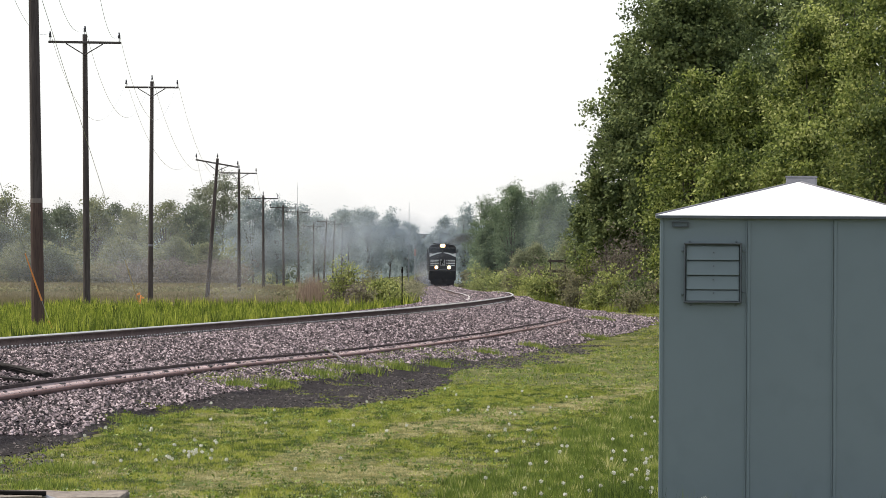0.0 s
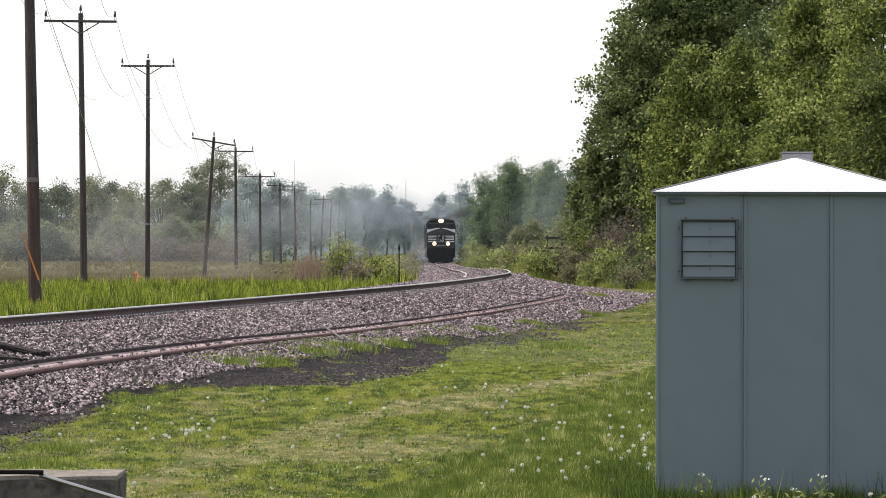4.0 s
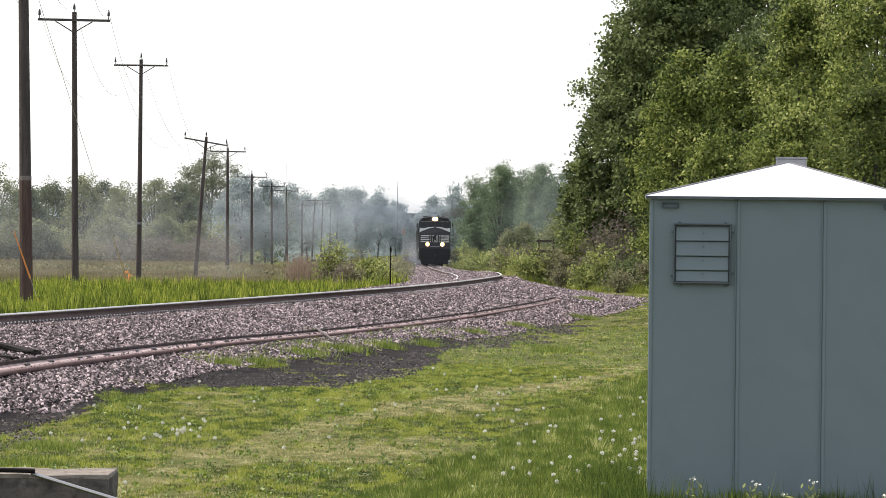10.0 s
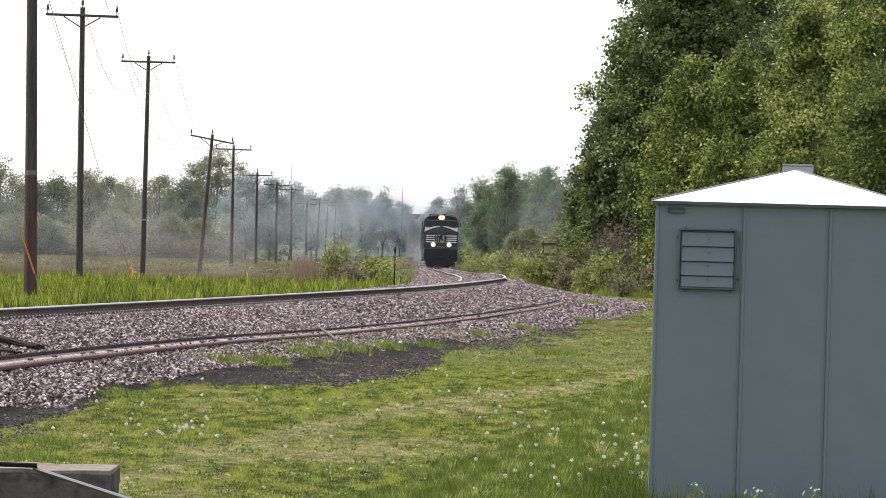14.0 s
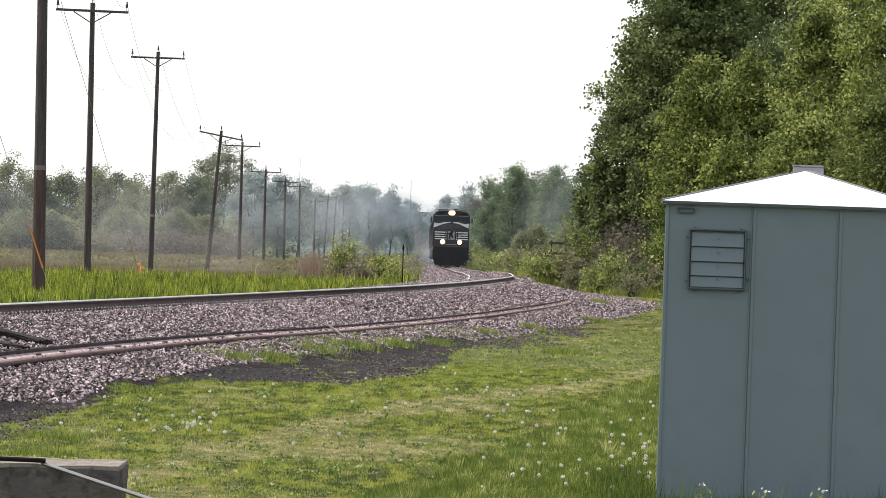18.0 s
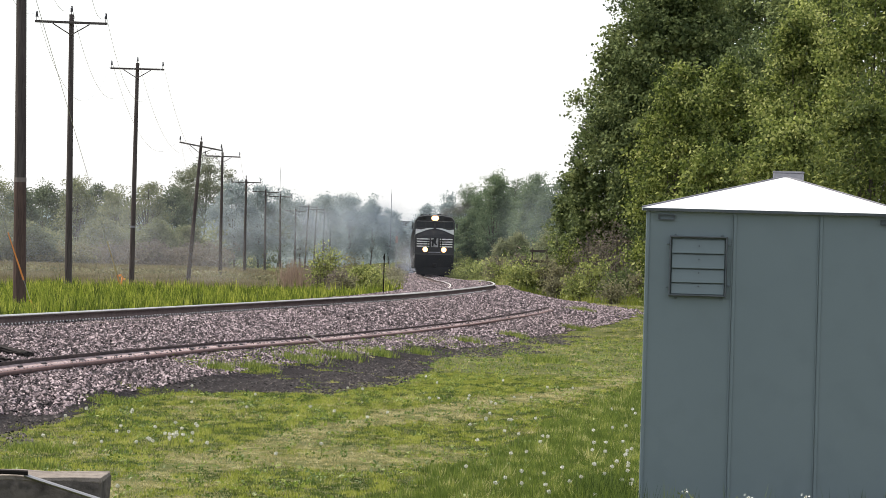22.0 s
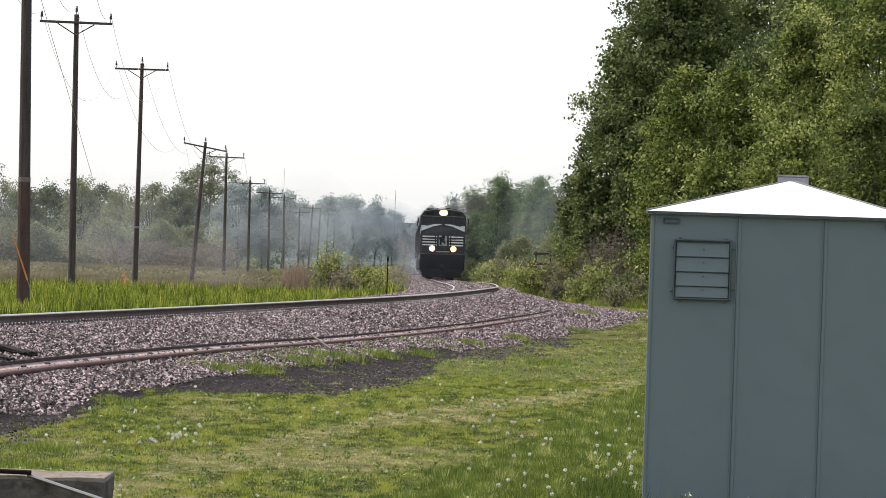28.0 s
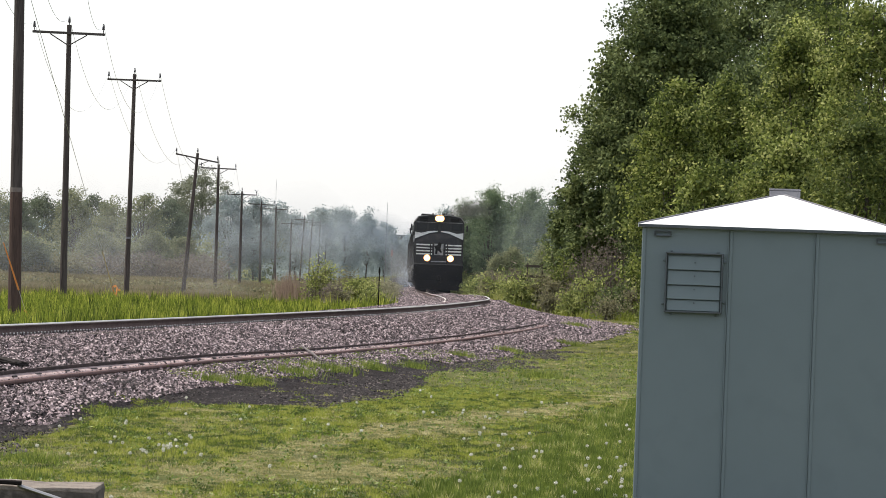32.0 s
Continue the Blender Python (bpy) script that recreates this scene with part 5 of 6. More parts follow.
# dandelions gone to seed
def make_dandelion(k):
    d = empty("dandelion")
    tagged(d, "dandelion gone to seed, a white puff on a stem", "dandelion", "dandelions in the grass")
    h = 0.06 + 0.025 * k
    bm = bmesh.new()
    rod(bm, (0, 0, 0), (0.01 * k, 0, h), 0.004, 0.003, 5)
    part("stem", bm, STEM, d)
    c = rng.normal(size=(90, 3))
    c = c / np.linalg.norm(c, axis=1)[:, None] * rng.uniform(0.6, 1.0, (90, 1)) * 0.016
    v, f = leaves(c, 0.0056)
    head = raw("seed_head", v + (0.01 * k, 0, h + 0.012), f, PUFF)
    head.parent = d
    return d


kinds = [make_dandelion(k) for k in range(3)]
spots = []
px, py = scatter(2600, 36, 66, lambda x, y: lawn(x, y) & (x > -3.6))
keep = (wob(px, py, 0.6, 21.0) + np.where(px > 0.5, 0.22, 0.0)) > 0.26
px, py = px[keep][:90], py[keep][:90]
spots += list(zip(px, py))
spots += [((372 - 300 * rng.uniform() ** 1.6) * q / 9000, q) for q in 37.5 + 16 * rng.uniform(0, 1, 40) ** 1.1]
for k in range(16):
    spots.append((-2.29 + rng.normal(0, 0.11), 45.5 + rng.normal(0, 0.55)))
spots += [(-2.41, 53.5), (-1.86, 53.8), (-3.48, 49.6), (-2.8, 47.2), (-2.72, 47.1), (-2.8, 44.4), (-2.96, 43.5)]
for k in range(5):
    spots.append((rng.uniform(1.5, 3.3), rng.uniform(34.6, 35.6)))
for k, (x, y) in enumerate(spots):
    m = pose(float(x), float(y), float(lie(x, y)) - 0.01, rng.uniform(-8, 8), rng.uniform(-8, 8), rng.uniform(0, 360))
    if k < 3:
        kinds[k].matrix_basis = m
    else:
        copy_thing(kinds[k % 3], m)

# tall weeds and rank grass round the shed
wx = np.concatenate([rng.uniform(1.5, 3.6, 330), 1.56 - np.abs(rng.normal(0, 0.16, 420))])
wy = np.concatenate([rng.uniform(35.7, 36.2, 330), rng.uniform(35.8, 41, 420)])
blades("rank_grass", "tall dark-green uncut grass along the shed", wx, wy, 0.12 * (1 + 0.6 * wob(wx, wy, 3.0, 51.0)), 0.01, BLADE_DARK, 7, 0.05, 0.22)
wx = np.concatenate([rng.uniform(1.55, 3.6, 45), rng.uniform(1.35, 1.6, 14)])
blades("grass_stalks", "thin dark seeding grass stalks along the shed", wx, rng.uniform(35.6, 36.2, len(wx)), 0.26, 0.008, BLADE_DARK, 3, 0.03, 0.2)
def make_weed(k):
    w = empty("flowering_weed")
    tagged(w, "tall leafy weed with small white flowers by the shed", "weed", "weeds along the shed")
    h = 0.1 + 0.06 * k
    bm = bmesh.new()
    rod(bm, (0, 0, 0), (0.02, 0, h), 0.005, 0.003, 5)
    part("stem", bm, STEM, w)
    n = 26 + 10 * k
    c = np.stack([rng.normal(0, 0.035, n), rng.normal(0, 0.035, n), rng.uniform(0.03, h * 0.9, n)], 1)
    v, f = leaves(c, 0.022, aspect=0.35)
    o = raw("foliage", v, f, LEAF[5], np.repeat(rng.uniform(0, 0.7, n), 4))
    o.parent = w
    c = np.stack([rng.normal(0.02, 0.016, 16), rng.normal(0, 0.016, 16), rng.uniform(h * 0.92, h * 1.06, 16)], 1)[:9]
    v, f = leaves(c, 0.008, aspect=0.9)
    o = tagged(raw("flowers", v, f, PUFF), "small white flowers", kind="stuff")
    o.parent = w
    return w


weeds = [make_weed(k) for k in range(3)]
for k in range(9):
    x, y = float(rng.uniform(1.6, 3.6)), float(rng.uniform(34.9, 35.8))
    m = pose(x, y, float(ground_z(y)), rng.uniform(-8, 8), rng.uniform(-8, 8), rng.uniform(0, 360))
    if k < 3:
        weeds[k].matrix_basis = m
    else:
        copy_thing(weeds[k % 3], m)

# hazy woods on the skyline: a flat sheet with haze in its own glow
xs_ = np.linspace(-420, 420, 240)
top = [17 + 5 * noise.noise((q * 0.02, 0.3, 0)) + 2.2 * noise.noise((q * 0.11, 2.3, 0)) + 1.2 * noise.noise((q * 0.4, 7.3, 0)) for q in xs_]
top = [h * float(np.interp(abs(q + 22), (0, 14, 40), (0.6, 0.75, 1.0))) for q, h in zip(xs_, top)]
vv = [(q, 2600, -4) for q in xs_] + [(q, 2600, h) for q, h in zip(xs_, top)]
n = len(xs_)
backdrop = raw("backdrop", vv, [(k, k + 1, n + k + 1, n + k) for k in range(n - 1)], glow("glowing_hazy_distance", (0.27, 0.33, 0.34), 0.55))
tagged(backdrop, "flat glowing sheet in the hazy blue-green of distant woods", "backdrop", kind="structure")

# grass along the foot of the trackside scrub
u_ = rng.uniform(0, 1, 1300)
vx_, vy_ = 2.9 + 6.6 * u_ + rng.normal(0, 0.3, 1300), 203 - 32 * u_ + rng.normal(0, 1.6, 1300)
blades("verge_grass", "rank green grass along the foot of the bushes", vx_, vy_, 0.3 * (1 + 0.8 * wob(vx_, vy_, 1.3, 57.0)), 0.028, BLADE, 7, 0.09, 0.3, np.clip(0.45 + 0.8 * wob(vx_, vy_, 1.1, 58.0) + rng.normal(0, 0.15, 1300), 0, 1))

# rank tufts between the stone and the cinders
TUFTS = ((-2.65, 66.7, 0.2), (-2.3, 68.4, 0.22), (-1.78, 73.6, 0.35), (-1.35, 76.8, 0.4), (-0.7, 80.0, 0.25), (-0.08, 83.4, 0.22), (0.84, 92.9, 0.2), (1.75, 100.7, 0.25), (1.98, 80.5, 0.3), (3.36, 113.5, 0.3), (4.3, 137.6, 0.35), (-3.32, 44.2, 0.3), (-3.28, 41.2, 0.25), (-3.31, 55.5, 0.22))
tx, ty = [], []
for x, y, r in TUFTS:
    n = int(260 * r)
    tx.append(x + rng.normal(0, r * 0.5, n))
    ty.append(y + rng.normal(0, r * 1.3, n))
tx, ty = np.concatenate(tx), np.concatenate(ty)
blades("tuft_grass", "thick bright-green tufts at the edge of the ballast", tx, ty, np.where(ty < 60, 0.075, 0.12), 0.01, BLADE_UNCUT, 7, 0.06, 0.3)


# ---- smoke and added haze ----
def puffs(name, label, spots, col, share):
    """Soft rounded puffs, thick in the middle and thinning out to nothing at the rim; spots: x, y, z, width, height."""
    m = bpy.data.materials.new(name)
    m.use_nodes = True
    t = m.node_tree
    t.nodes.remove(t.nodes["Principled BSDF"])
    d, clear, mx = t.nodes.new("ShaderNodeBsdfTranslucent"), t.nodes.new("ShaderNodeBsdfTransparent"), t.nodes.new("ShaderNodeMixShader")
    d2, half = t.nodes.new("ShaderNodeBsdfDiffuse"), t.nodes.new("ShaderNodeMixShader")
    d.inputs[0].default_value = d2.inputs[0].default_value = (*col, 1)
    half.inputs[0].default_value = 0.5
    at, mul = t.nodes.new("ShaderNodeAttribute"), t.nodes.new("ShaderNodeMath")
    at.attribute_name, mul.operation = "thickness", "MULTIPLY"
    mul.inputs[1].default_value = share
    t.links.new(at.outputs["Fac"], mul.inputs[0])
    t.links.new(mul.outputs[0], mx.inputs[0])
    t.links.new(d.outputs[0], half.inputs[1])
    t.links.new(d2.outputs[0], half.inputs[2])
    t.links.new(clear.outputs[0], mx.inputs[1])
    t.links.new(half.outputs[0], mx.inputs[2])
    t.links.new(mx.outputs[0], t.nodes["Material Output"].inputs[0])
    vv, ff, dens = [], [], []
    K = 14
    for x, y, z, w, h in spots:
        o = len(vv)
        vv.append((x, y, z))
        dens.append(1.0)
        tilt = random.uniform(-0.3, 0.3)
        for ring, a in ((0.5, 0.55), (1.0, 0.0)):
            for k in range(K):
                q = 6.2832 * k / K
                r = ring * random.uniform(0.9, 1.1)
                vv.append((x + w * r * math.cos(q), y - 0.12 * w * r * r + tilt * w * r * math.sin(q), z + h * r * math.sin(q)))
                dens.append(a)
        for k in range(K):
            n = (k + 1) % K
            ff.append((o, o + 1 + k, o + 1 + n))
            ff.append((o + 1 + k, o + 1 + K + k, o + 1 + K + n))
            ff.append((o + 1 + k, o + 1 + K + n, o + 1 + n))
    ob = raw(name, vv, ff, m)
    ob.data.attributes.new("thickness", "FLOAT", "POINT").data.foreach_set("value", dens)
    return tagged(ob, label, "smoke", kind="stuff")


# added puffs: thin smoke, spread wide to stand for haze over the distance
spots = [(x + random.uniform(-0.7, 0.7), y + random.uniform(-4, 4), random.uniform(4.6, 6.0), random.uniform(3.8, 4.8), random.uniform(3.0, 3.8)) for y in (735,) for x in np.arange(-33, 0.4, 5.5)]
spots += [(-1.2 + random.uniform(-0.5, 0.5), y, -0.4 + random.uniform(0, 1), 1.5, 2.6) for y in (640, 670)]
puffs("smoke_and_haze", "thin blue-grey smoke and added haze over the far track", spots, (0.45, 0.5, 0.57), 0.5)
# one more added layer that pales the far trees as haze would
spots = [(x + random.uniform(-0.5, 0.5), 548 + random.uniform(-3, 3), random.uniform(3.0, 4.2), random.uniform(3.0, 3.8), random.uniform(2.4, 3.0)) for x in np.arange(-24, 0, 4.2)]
puffs("haze_veil", "added thin veil of haze before the far trees", spots, (0.46, 0.5, 0.56), 0.24)
# added soft sheets of haze that lift the dark tones behind them
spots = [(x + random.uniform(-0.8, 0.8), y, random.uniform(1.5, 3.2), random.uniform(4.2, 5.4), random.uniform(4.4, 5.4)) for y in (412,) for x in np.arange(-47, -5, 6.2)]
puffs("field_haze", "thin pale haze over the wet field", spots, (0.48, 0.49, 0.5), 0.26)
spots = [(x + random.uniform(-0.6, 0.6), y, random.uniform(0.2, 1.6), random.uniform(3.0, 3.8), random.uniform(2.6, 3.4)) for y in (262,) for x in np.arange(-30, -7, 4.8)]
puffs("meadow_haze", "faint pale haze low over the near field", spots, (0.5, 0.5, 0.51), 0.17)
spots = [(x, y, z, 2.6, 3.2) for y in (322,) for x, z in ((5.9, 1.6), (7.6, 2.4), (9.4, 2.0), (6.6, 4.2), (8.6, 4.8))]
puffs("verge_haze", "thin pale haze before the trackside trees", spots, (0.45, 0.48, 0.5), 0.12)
spots = []
for k in range(9):
    q = k / 8
    spots.append((0.5 + 2.6 * q + random.uniform(-0.2, 0.2), 10 + 20 * q, 4.75 + 0.9 * q ** 0.7 + random.uniform(-0.15, 0.15), 0.55 + 0.5 * q, 0.5 + 0.3 * q))
exhaust = puffs("exhaust_smoke", "thin grey-brown diesel exhaust trailing over the locomotive", spots, (0.12, 0.112, 0.1), 0.42)
dust = puffs("track_dust", "pale dust and mist stirred up beside the locomotive", [(-2.0, 6, 0.9, 0.9, 1.3), (-2.5, 14, 1.3, 1.1, 1.6), (-2.2, 24, 1.8, 1.3, 1.9)], (0.5, 0.49, 0.49), 0.3)
# added sheet of haze that lifts the train's dark tones
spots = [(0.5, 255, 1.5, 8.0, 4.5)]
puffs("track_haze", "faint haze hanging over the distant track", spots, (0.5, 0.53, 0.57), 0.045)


# ---- train ----
def make_truck(parent, y, name="truck"):
    bm = bmesh.new()
    for s in (-1, 1):
        box(bm, s * 1.05, y, 0.62, 0.16, 3.6, 0.36, 0.03)
        for k in (-1.35, 0, 1.35):
            box(bm, s * 1.06, y + k, 0.53, 0.2, 0.42, 0.4, 0.04)
    box(bm, 0, y, 0.72, 1.9, 0.6, 0.3)
    t = part(name, bm, BLACK_DULL, parent)
    for k in (-1.35, 0, 1.35):
        for s in (-1, 1):
            bm = bmesh.new()
            rod(bm, (s * 0.68, y + k, 0.51), (s * 0.82, y + k, 0.51), 0.51, n=20)
            rod(bm, (s * 0.66, y + k, 0.51), (s * 0.68, y + k, 0.51), 0.54, n=20)
            part("wheel", bm, BLACK_DULL, t)


def make_locomotive(name, label, lit):
    """Forward is -y; the origin lies at rail height under the front coupler."""
    L = empty(name)
    tagged(L, label, "locomotive", "locomotives of the train")
    # frame and walkway
    bm = bmesh.new()
    box(bm, 0, 11.3, 1.45, 3.05, 20.6, 0.3, 0.03)
    part("frame", bm, BLACK, L)
    bm = bmesh.new()
    box(bm, 0, 10.9, 0.8, 2.5, 5.2, 0.95, 0.15)
    part("fuel_tank", bm, BLACK_DULL, L)
    make_truck(L, 4.6)
    make_truck(L, 18.0)
    # pilot with plough
    bm = bmesh.new()
    prism(bm, [(-1.5, 1.55), (1.5, 1.55), (1.5, 0.75), (1.05, 0.16), (-1.05, 0.16), (-1.5, 0.75)], 0.75, 0.95)
    part("pilot", bm, BLACK_DULL, L)
    bm = bmesh.new()
    for s in (-1, 1):
        f = [bm.verts.new(p) for p in ((0, 0.3, 0.15), (0, 0.52, 0.75), (s * 1.3, 0.74, 0.75), (s * 1.3, 0.6, 0.15))]
        g = [bm.verts.new((v.co.x, v.co.y + 0.03, v.co.z)) for v in f]
        bm.faces.new(f)
        bm.faces.new(g[::-1])
        for q in range(4):
            bm.faces.new((f[q], g[q], g[(q + 1) % 4], f[(q + 1) % 4]))
    bmesh.ops.recalc_face_normals(bm, faces=bm.faces)
    part("snow_plough", bm, BLACK_DULL, L)
    bm = bmesh.new()
    box(bm, 0, 0.42, 0.88, 0.28, 0.8, 0.3, 0.05)
    box(bm, 0.09, 0.05, 0.88, 0.2, 0.22, 0.36, 0.05)
    part("coupler", bm, BLACK_DULL, L)
    bm = bmesh.new()
    box(bm, 0, 0.72, 1.74, 0.95, 0.16, 0.07, 0.02)
    part("anticlimber", bm, GALV, L, "worn light-grey anticlimber lip")
    for s in (-1, 1):
        bm = bmesh.new()
        for k in range(4):
            box(bm, s * 1.42, 0.98, 0.35 + k * 0.33, 0.26, 0.36, 0.04)
        box(bm, s * 1.28, 1.0, 0.85, 0.03, 0.36, 1.1)
        part("steps", bm, BLACK, L)
        bm = bmesh.new()
        rod(bm, (s * 0.72, 0.55, 1.95), (s * 0.72, 0.8, 1.95), 0.17, 0.15, 14)
        h = part("ditch_light", bm, BLACK, L)
        bm = bmesh.new()
        rod(bm, (s * 0.72, 0.53, 1.95), (s * 0.72, 0.56, 1.95), 0.135, n=14)
        part("lens", bm, LAMP if lit else GLASS, h, "glowing warm white lamp lens" if lit else "dark lamp lens")
        if lit:
            # glowing ring added for the halo round the lens
            bm = bmesh.new()
            rod(bm, (s * 0.72, 0.54, 1.95), (s * 0.72, 0.565, 1.95), 0.21, n=14)
            part("reflector", bm, LAMP_RING, h, "added amber glowing ring in place of the lamp's halo")
    # nose
    bm = bmesh.new()
    prism(bm, [(-1.42, 1.6), (1.42, 1.6), (1.44, 2.92), (1.0, 3.26), (0.4, 3.46), (-0.4, 3.46), (-1.0, 3.26), (-1.44, 2.92)], 1.55, 2.75)
    for v in bm.verts:
        if v.co.z > 2.9 and v.co.y < 2:
            v.co.y += 0.35 * (v.co.z - 2.7)
    part("nose", bm, BLACK, L, "black short nose with white stripes")
    for k in range(4):
        for s in (-1, 1):
            bm = bmesh.new()
            box(bm, s * 0.9, 1.537, 2.2 + k * 0.19, 0.98, 0.02, 0.085)
            part("stripe", bm, WHITE, L, "white stripe")
    bm = bmesh.new()
    prism(bm, [(-0.22, 2.2), (-0.1, 2.2), (-0.06, 2.45), (0.1, 2.3), (0.2, 2.32), (0.1, 2.55), (0.16, 2.85), (0.02, 2.95), (-0.12, 2.75), (-0.3, 2.72), (-0.2, 2.5)], 1.515, 1.529)
    part("emblem", bm, BLACK_DULL, L, "dark emblem on the nose")
    bm = bmesh.new()
    box(bm, 0, 1.54, 2.5, 0.56, 0.018, 0.7)
    part("emblem_panel", bm, EMBLEM_PALE, L, "weathered pale-grey panel behind the emblem")
    # cab
    bm = bmesh.new()
    prism(bm, [(-1.52, 1.6), (1.52, 1.6), (1.52, 4.2), (1.3, 4.48), (0.6, 4.6), (-0.6, 4.6), (-1.3, 4.48), (-1.52, 4.2)], 2.75, 5.4)
    part("cab", bm, BLACK, L)
    # pale roof edge: the sun's highlight is put into its grey
    bm = bmesh.new()
    prism(bm, [(-1.56, 4.18), (-1.32, 4.49), (-0.6, 4.61), (0.6, 4.61), (1.32, 4.49), (1.56, 4.18), (1.57, 4.21), (1.34, 4.53), (0.62, 4.66), (-0.62, 4.66), (-1.34, 4.53), (-1.57, 4.21)], 2.66, 5.42)
    part("cab_roof", bm, NOSE_GREY, L, "cab roof edge coloured pale grey for the sunlight on it")
    for s in (-1, 1):
        bm = bmesh.new()
        prism(bm, [(s * 1.49, 3.14), (s * 1.49, 3.56), (s * 1.1, 3.5), (s * 0.6, 3.63), (s * 0.1, 3.66), (s * 0.1, 3.6), (s * 0.6, 3.5), (s * 1.05, 3.32)], 2.72, 2.742)
        part("cab_flash", bm, WHITE, L, "white paint sweep under the windscreen")
        for x0, x1 in ((0.06, 0.68), (0.74, 1.4)):
            bm = bmesh.new()
            prism(bm, [(s * x0, 3.68), (s * x1, 3.68), (s * x1, 4.12), (s * x0, 4.16)], 2.715, 2.735)
            w = part("windscreen", bm, GLASS, L, "dark windscreen pane")
            bm = bmesh.new()
            box(bm, s * (x0 + x1) / 2, 2.73, 3.665, x1 - x0 + 0.06, 0.03, 0.03)
            part("window_sill", bm, BLACK, w)
            bm = bmesh.new()
            box(bm, s * (x0 + x1) / 2, 2.73, 4.165, x1 - x0 + 0.06, 0.03, 0.03)
            part("window_head", bm, NOSE_GREY, w, "grey window frame")
        bm = bmesh.new()
        box(bm, s * 1.535, 4.1, 3.75, 0.03, 1.5, 0.75, 0.01)
        part("side_window", bm, GLASS, L)
        bm = bmesh.new()
        box(bm, s * 1.72, 3.1, 3.85, 0.1, 0.06, 0.4, 0.02)
        part("mirror", bm, BLACK, L)
        bm = bmesh.new()
        box(bm, s * 0.95, 2.7, 4.36, 0.55, 0.08, 0.2, 0.02)
        part("number_board", bm, BLACK_DULL, L, "number board")
    bm = bmesh.new()
    box(bm, 0, 2.62, 4.41, 0.72, 0.26, 0.34, 0.04)
    hl = part("headlight", bm, BLACK, L)
    for s in (-1, 1):
        bm = bmesh.new()
        rod(bm, (s * 0.1, 2.47, 4.41), (s * 0.1, 2.5, 4.41), 0.125, n=14)
        part("lens", bm, LAMP if lit else GLASS, hl, "glowing warm white lamp lens" if lit else "dark lamp lens")
        if lit:
            # the same added halo ring round the headlight lenses
            bm = bmesh.new()
            rod(bm, (s * 0.09, 2.478, 4.41), (s * 0.09, 2.492, 4.41), 0.2, n=14)
            part("reflector", bm, LAMP_RING, hl, "added amber glowing ring in place of the lamp's halo")
    # roof gear
    for x0, y0, w0, h0, nm in ((-0.85, 3.9, 0.6, 0.13, "air_conditioner"), (0.72, 3.5, 0.34, 0.12, "antenna_dome"), (-0.42, 3.3, 0.1, 0.18, "beacon")):
        bm = bmesh.new()
        box(bm, x0, y0, 4.62 + h0 / 2 - 0.05, w0, w0 * 0.9, h0, 0.03)
        part(nm, bm, BLACK_DULL, L)
    for s in (-1, 1):
        bm = bmesh.new()
        rod(bm, (s * 0.52, 0.86, 1.6), (s * 0.52, 0.86, 2.82), 0.035, n=6)
        rod(bm, (s * 0.28, 0.86, 2.45), (s * 0.52, 0.86, 2.45), 0.03, n=6)
        part("hose_stand", bm, BLACK_DULL, L)
    # long hood
    bm = bmesh.new()
    prism(bm, [(-0.95, 1.6), (0.95, 1.6), (0.95, 4.1), (0.7, 4.4), (-0.7, 4.4), (-0.95, 4.1)], 5.4, 15.4)
    part("engine_hood", bm, BLACK, L)
    bm = bmesh.new()
    prism(bm, [(-1.05, 1.6), (1.05, 1.6), (1.05, 3.6), (1.55, 3.75), (1.55, 4.35), (0.9, 4.6), (-0.9, 4.6), (-1.55, 4.35), (-1.55, 3.75), (-1.05, 3.6)], 15.4, 20.8)
    part("radiator_hood", bm, BLACK, L)
    bm = bmesh.new()
    box(bm, 0, 10.5, 4.5, 0.6, 1.4, 0.3, 0.05)
    part("exhaust_stack", bm, BLACK_DULL, L)
    for k in range(9):
        for s in (-1, 1):
            bm = bmesh.new()
            box(bm, s * 0.96, 6.0 + k * 1.05, 2.8, 0.03, 0.95, 2.1, 0.01)
            part("hood_door", bm, BLACK, L)
    bm = bmesh.new()
    rod(bm, (0.3, 4.2, 4.6), (0.3, 4.2, 4.75), 0.05, n=8)
    for q in range(3):
        rod(bm, (0.2 + q * 0.1, 3.7, 4.72), (0.2 + q * 0.1, 4.3, 4.72), 0.05, 0.03, n=8)
    part("horn", bm, BLACK_DULL, L)
    # handrails
    for s in (-1, 1):
        bm = bmesh.new()
        rod(bm, (s * 1.46, 0.85, 2.65), (s * 1.46, 2.7, 2.65), 0.022, n=6)
        rod(bm, (s * 1.46, 0.85, 1.6), (s * 1.46, 0.85, 2.65), 0.022, n=6)
        rod(bm, (s * 0.4, 0.8, 2.6), (s * 1.46, 0.85, 2.65), 0.022, n=6)
        rod(bm, (s * 0.4, 0.8, 1.6), (s * 0.4, 0.8, 2.6), 0.022, n=6)
        part("front_handrail", bm, BLACK, L)
        bm = bmesh.new()
        rod(bm, (s * 1.47, 5.5, 2.65), (s * 1.47, 21.0, 2.65), 0.022, n=6)
        for q in range(9):
            rod(bm, (s * 1.47, 5.6 + q * 1.9, 1.6), (s * 1.47, 5.6 + q * 1.9, 2.65), 0.02, n=5)
        part("side_handrail", bm, BLACK, L)
    # the body stands a little higher on its trucks
    for ob in L.children_recursive:
        low = ob.name.split(".")[0] in ("truck", "wheel", "snow_plough", "coupler", "fuel_tank", "steps", "pilot")
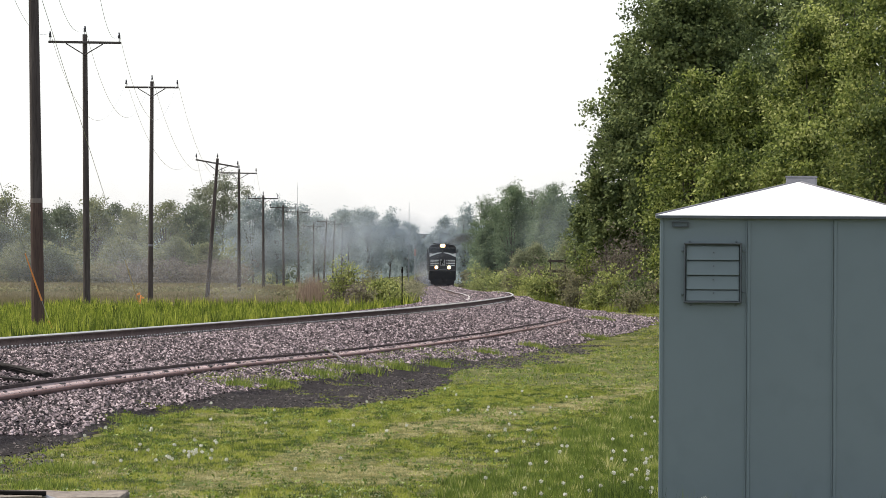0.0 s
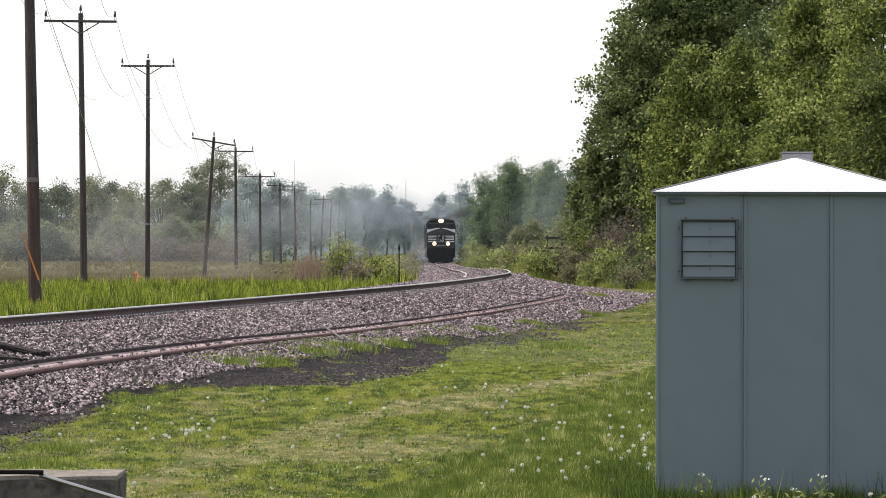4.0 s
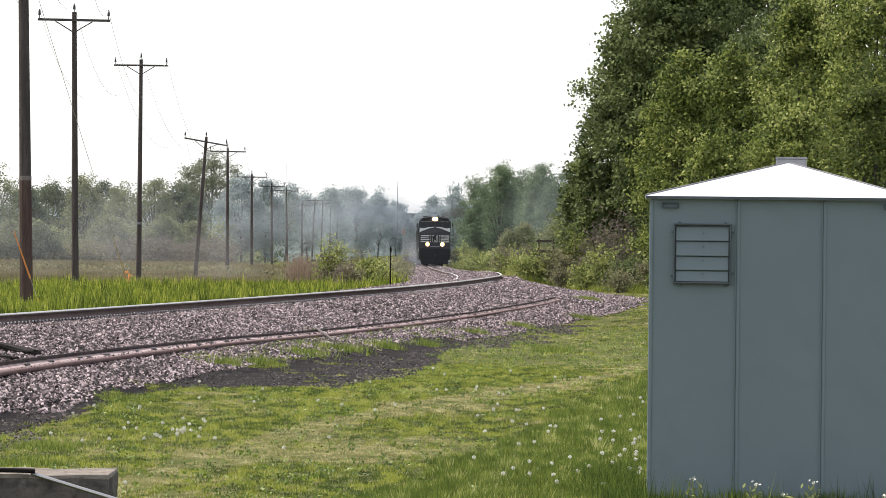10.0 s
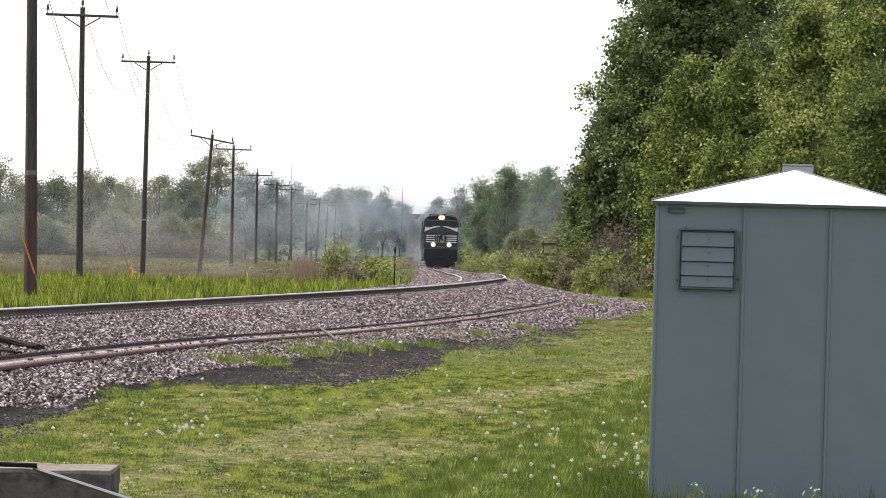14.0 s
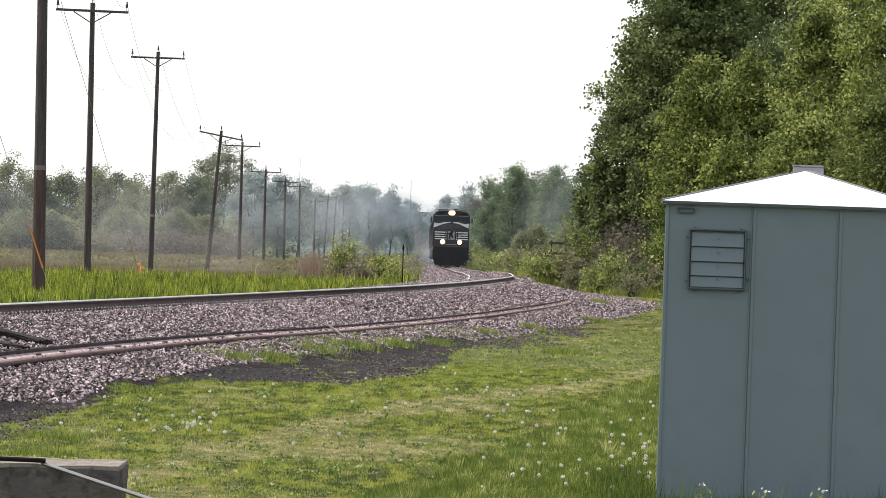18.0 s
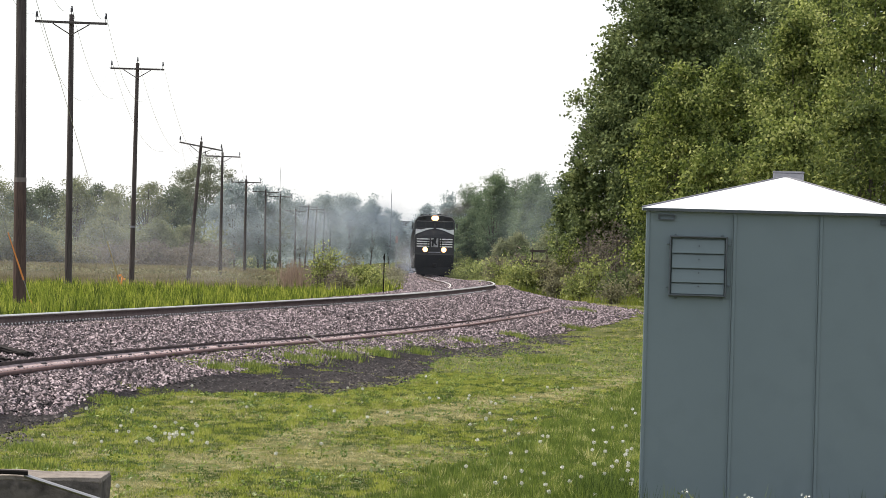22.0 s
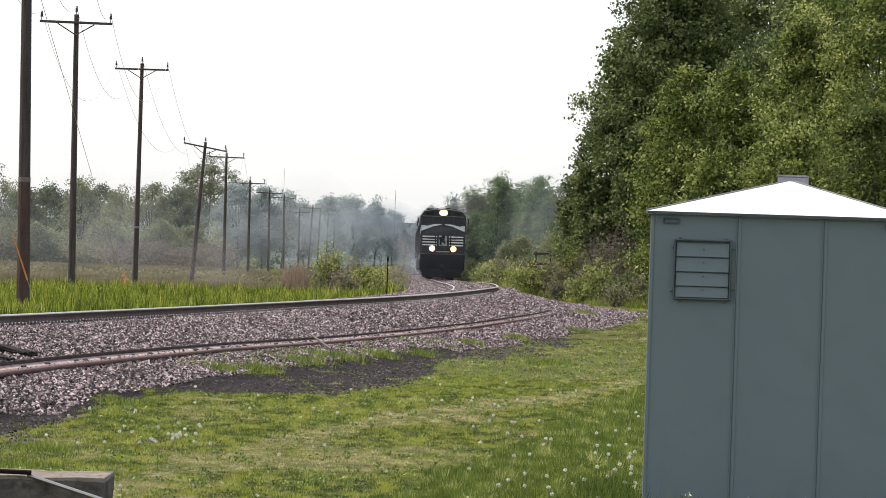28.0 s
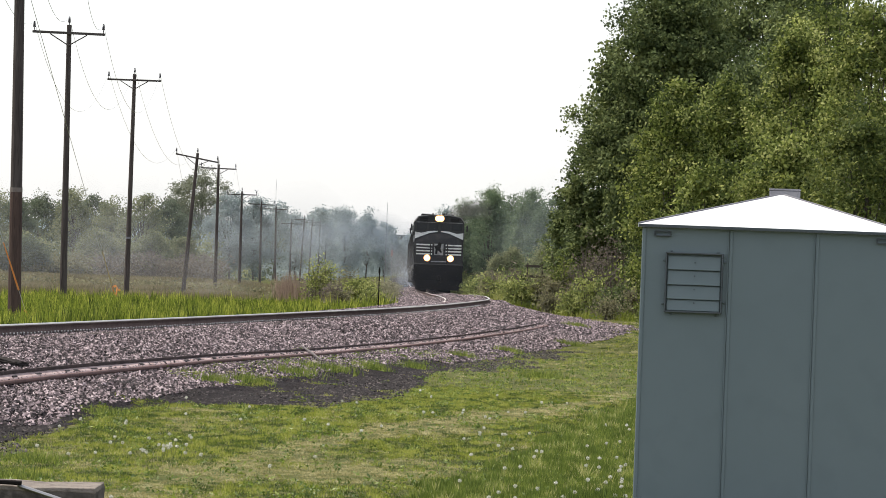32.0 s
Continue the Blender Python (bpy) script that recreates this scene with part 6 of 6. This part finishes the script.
        for v in ob.data.vertices:
            if not low or (v.co.z > 1.5 and v.co.y < 1.2):
                v.co.z += 0.15
    return L


def make_hopper():
    H = empty("hopper_car")
    tagged(H, "dark weathered steel open hopper car of the train", "freight car", "cars of the train")
    bm = bmesh.new()
    prism(bm, [(0.6, 4.0), (15.0, 4.0), (15.0, 3.1), (12.6, 1.0), (9.8, 0.6), (8.4, 1.6), (7.2, 1.6), (5.8, 0.6), (3.0, 1.0), (0.6, 3.1)], -1.5, 1.5, axis="x")
    part("body", bm, CAR_GREY, H)
    bm = bmesh.new()
    for s in (-1, 1):
        box(bm, s * 1.54, 7.8, 4.02, 0.1, 14.6, 0.12)
    for s in (0.55, 15.05):
        box(bm, 0, s, 4.02, 3.16, 0.1, 0.12)
    part("top_chord", bm, CAR_GREY, H)
    for k in range(11):
        for s in (-1, 1):
            bm = bmesh.new()
            box(bm, s * 1.56, 1.4 + k * 1.28, 2.85, 0.12, 0.1, 2.25)
            part("side_post", bm, CAR_GREY, H)
    bm = bmesh.new()
    box(bm, 0, 7.8, 1.05, 0.5, 15.4, 0.3)
    part("sill", bm, BLACK_DULL, H)
    for y in (2.0, 13.6):
        bm = bmesh.new()
        for s in (-1, 1):
            box(bm, s * 1.0, y, 0.5, 0.14, 2.2, 0.3, 0.03)
        box(bm, 0, y, 0.6, 2.0, 0.4, 0.3)
        t = part("truck", bm, BLACK_DULL, H)
        for k in (-0.85, 0.85):
            for s in (-1, 1):
                bm = bmesh.new()
                rod(bm, (s * 0.7, y + k, 0.45), (s * 0.82, y + k, 0.45), 0.45, n=16)
                part("wheel", bm, BLACK_DULL, t)
    return H


locomotive = make_locomotive("locomotive", "black freight locomotive with white nose stripes and lit headlights", True)
second = make_locomotive("locomotive", "black trailing freight locomotive with unlit lamps", False)
hopper = make_hopper()
TRAIN = [(locomotive, 0.0), (second, 22.6)]
for k in range(7):
    TRAIN.append((hopper if k == 0 else copy_thing(hopper, Matrix()), 45.6 + k * 16.0))


def vehicle_pose(front, length):
    """Stands on the track with its front end at that distance."""
    d0, d1 = front, front + length
    def mid(d):
        x, y = beside(d, -0.752)
        return Vector((x, y, float(rail_z(d)) - float(cant(d)) / 2))
    a, b = mid(d0), mid(d1)
    v = b - a
    rz = math.degrees(math.atan2(-v.x, v.y))
    rx = math.degrees(math.atan2(v.z, v.y))
    roll = -math.degrees(math.atan(float(cant((d0 + d1) / 2)) / 1.505))
    return pose(a.x, a.y, a.z, 0, 0, rz) @ pose(0, 0, 0, rx, roll, 0)


START, SPEED = 576.0, 8.27


def motions():
    for ob, back in TRAIN:
        rows = []
        for t in np.arange(0.0, 32.01, 1.0):
            rows.append((float(t), vehicle_pose(START - SPEED * float(t) + back, 21.0 if ob in (locomotive, second) else 14.0)))
        walk(ob, rows)
        if ob is locomotive:
            walk(exhaust, rows)
            walk(dust, rows)


# ---- ties of the track, nearest stretch ----
bm = bmesh.new()
box(bm, 0, 0, 0, 2.6, 0.22, 0.17, 0.012)
tie_me = bm_mesh("tie", bm, TIE)
bm = bmesh.new()
box(bm, 0, 0, 0, 0.32, 0.14, 0.02, 0.004)
for s in (-1, 1):
    box(bm, s * 0.1, 0.05, 0.03, 0.035, 0.035, 0.05)
    box(bm, s * 0.1, -0.05, 0.03, 0.035, 0.035, 0.05)
plate_me = bm_mesh("tie_plate", bm, PLATE)
d = 58.0
while d < 205:
    h = heading(d)
    x, y = beside(d, -0.752)
    z = float(rail_z(d))
    roll = math.atan(float(cant(d)) / 1.505)
    ob = new("tie", tie_me)
    ob.parent = track
    ob.matrix_basis = Matrix.Translation((x, y, z - float(cant(d)) / 2 - 0.285)) @ Matrix.Rotation(-h, 4, "Z") @ Matrix.Rotation(-roll, 4, "Y")
    for s in (-1, 1):
        pl = new("tie_plate", plate_me)
        pl.parent = ob
        pl.matrix_basis = Matrix.Translation((s * 0.752, 0, 0.095))
    d += 0.56

motions()
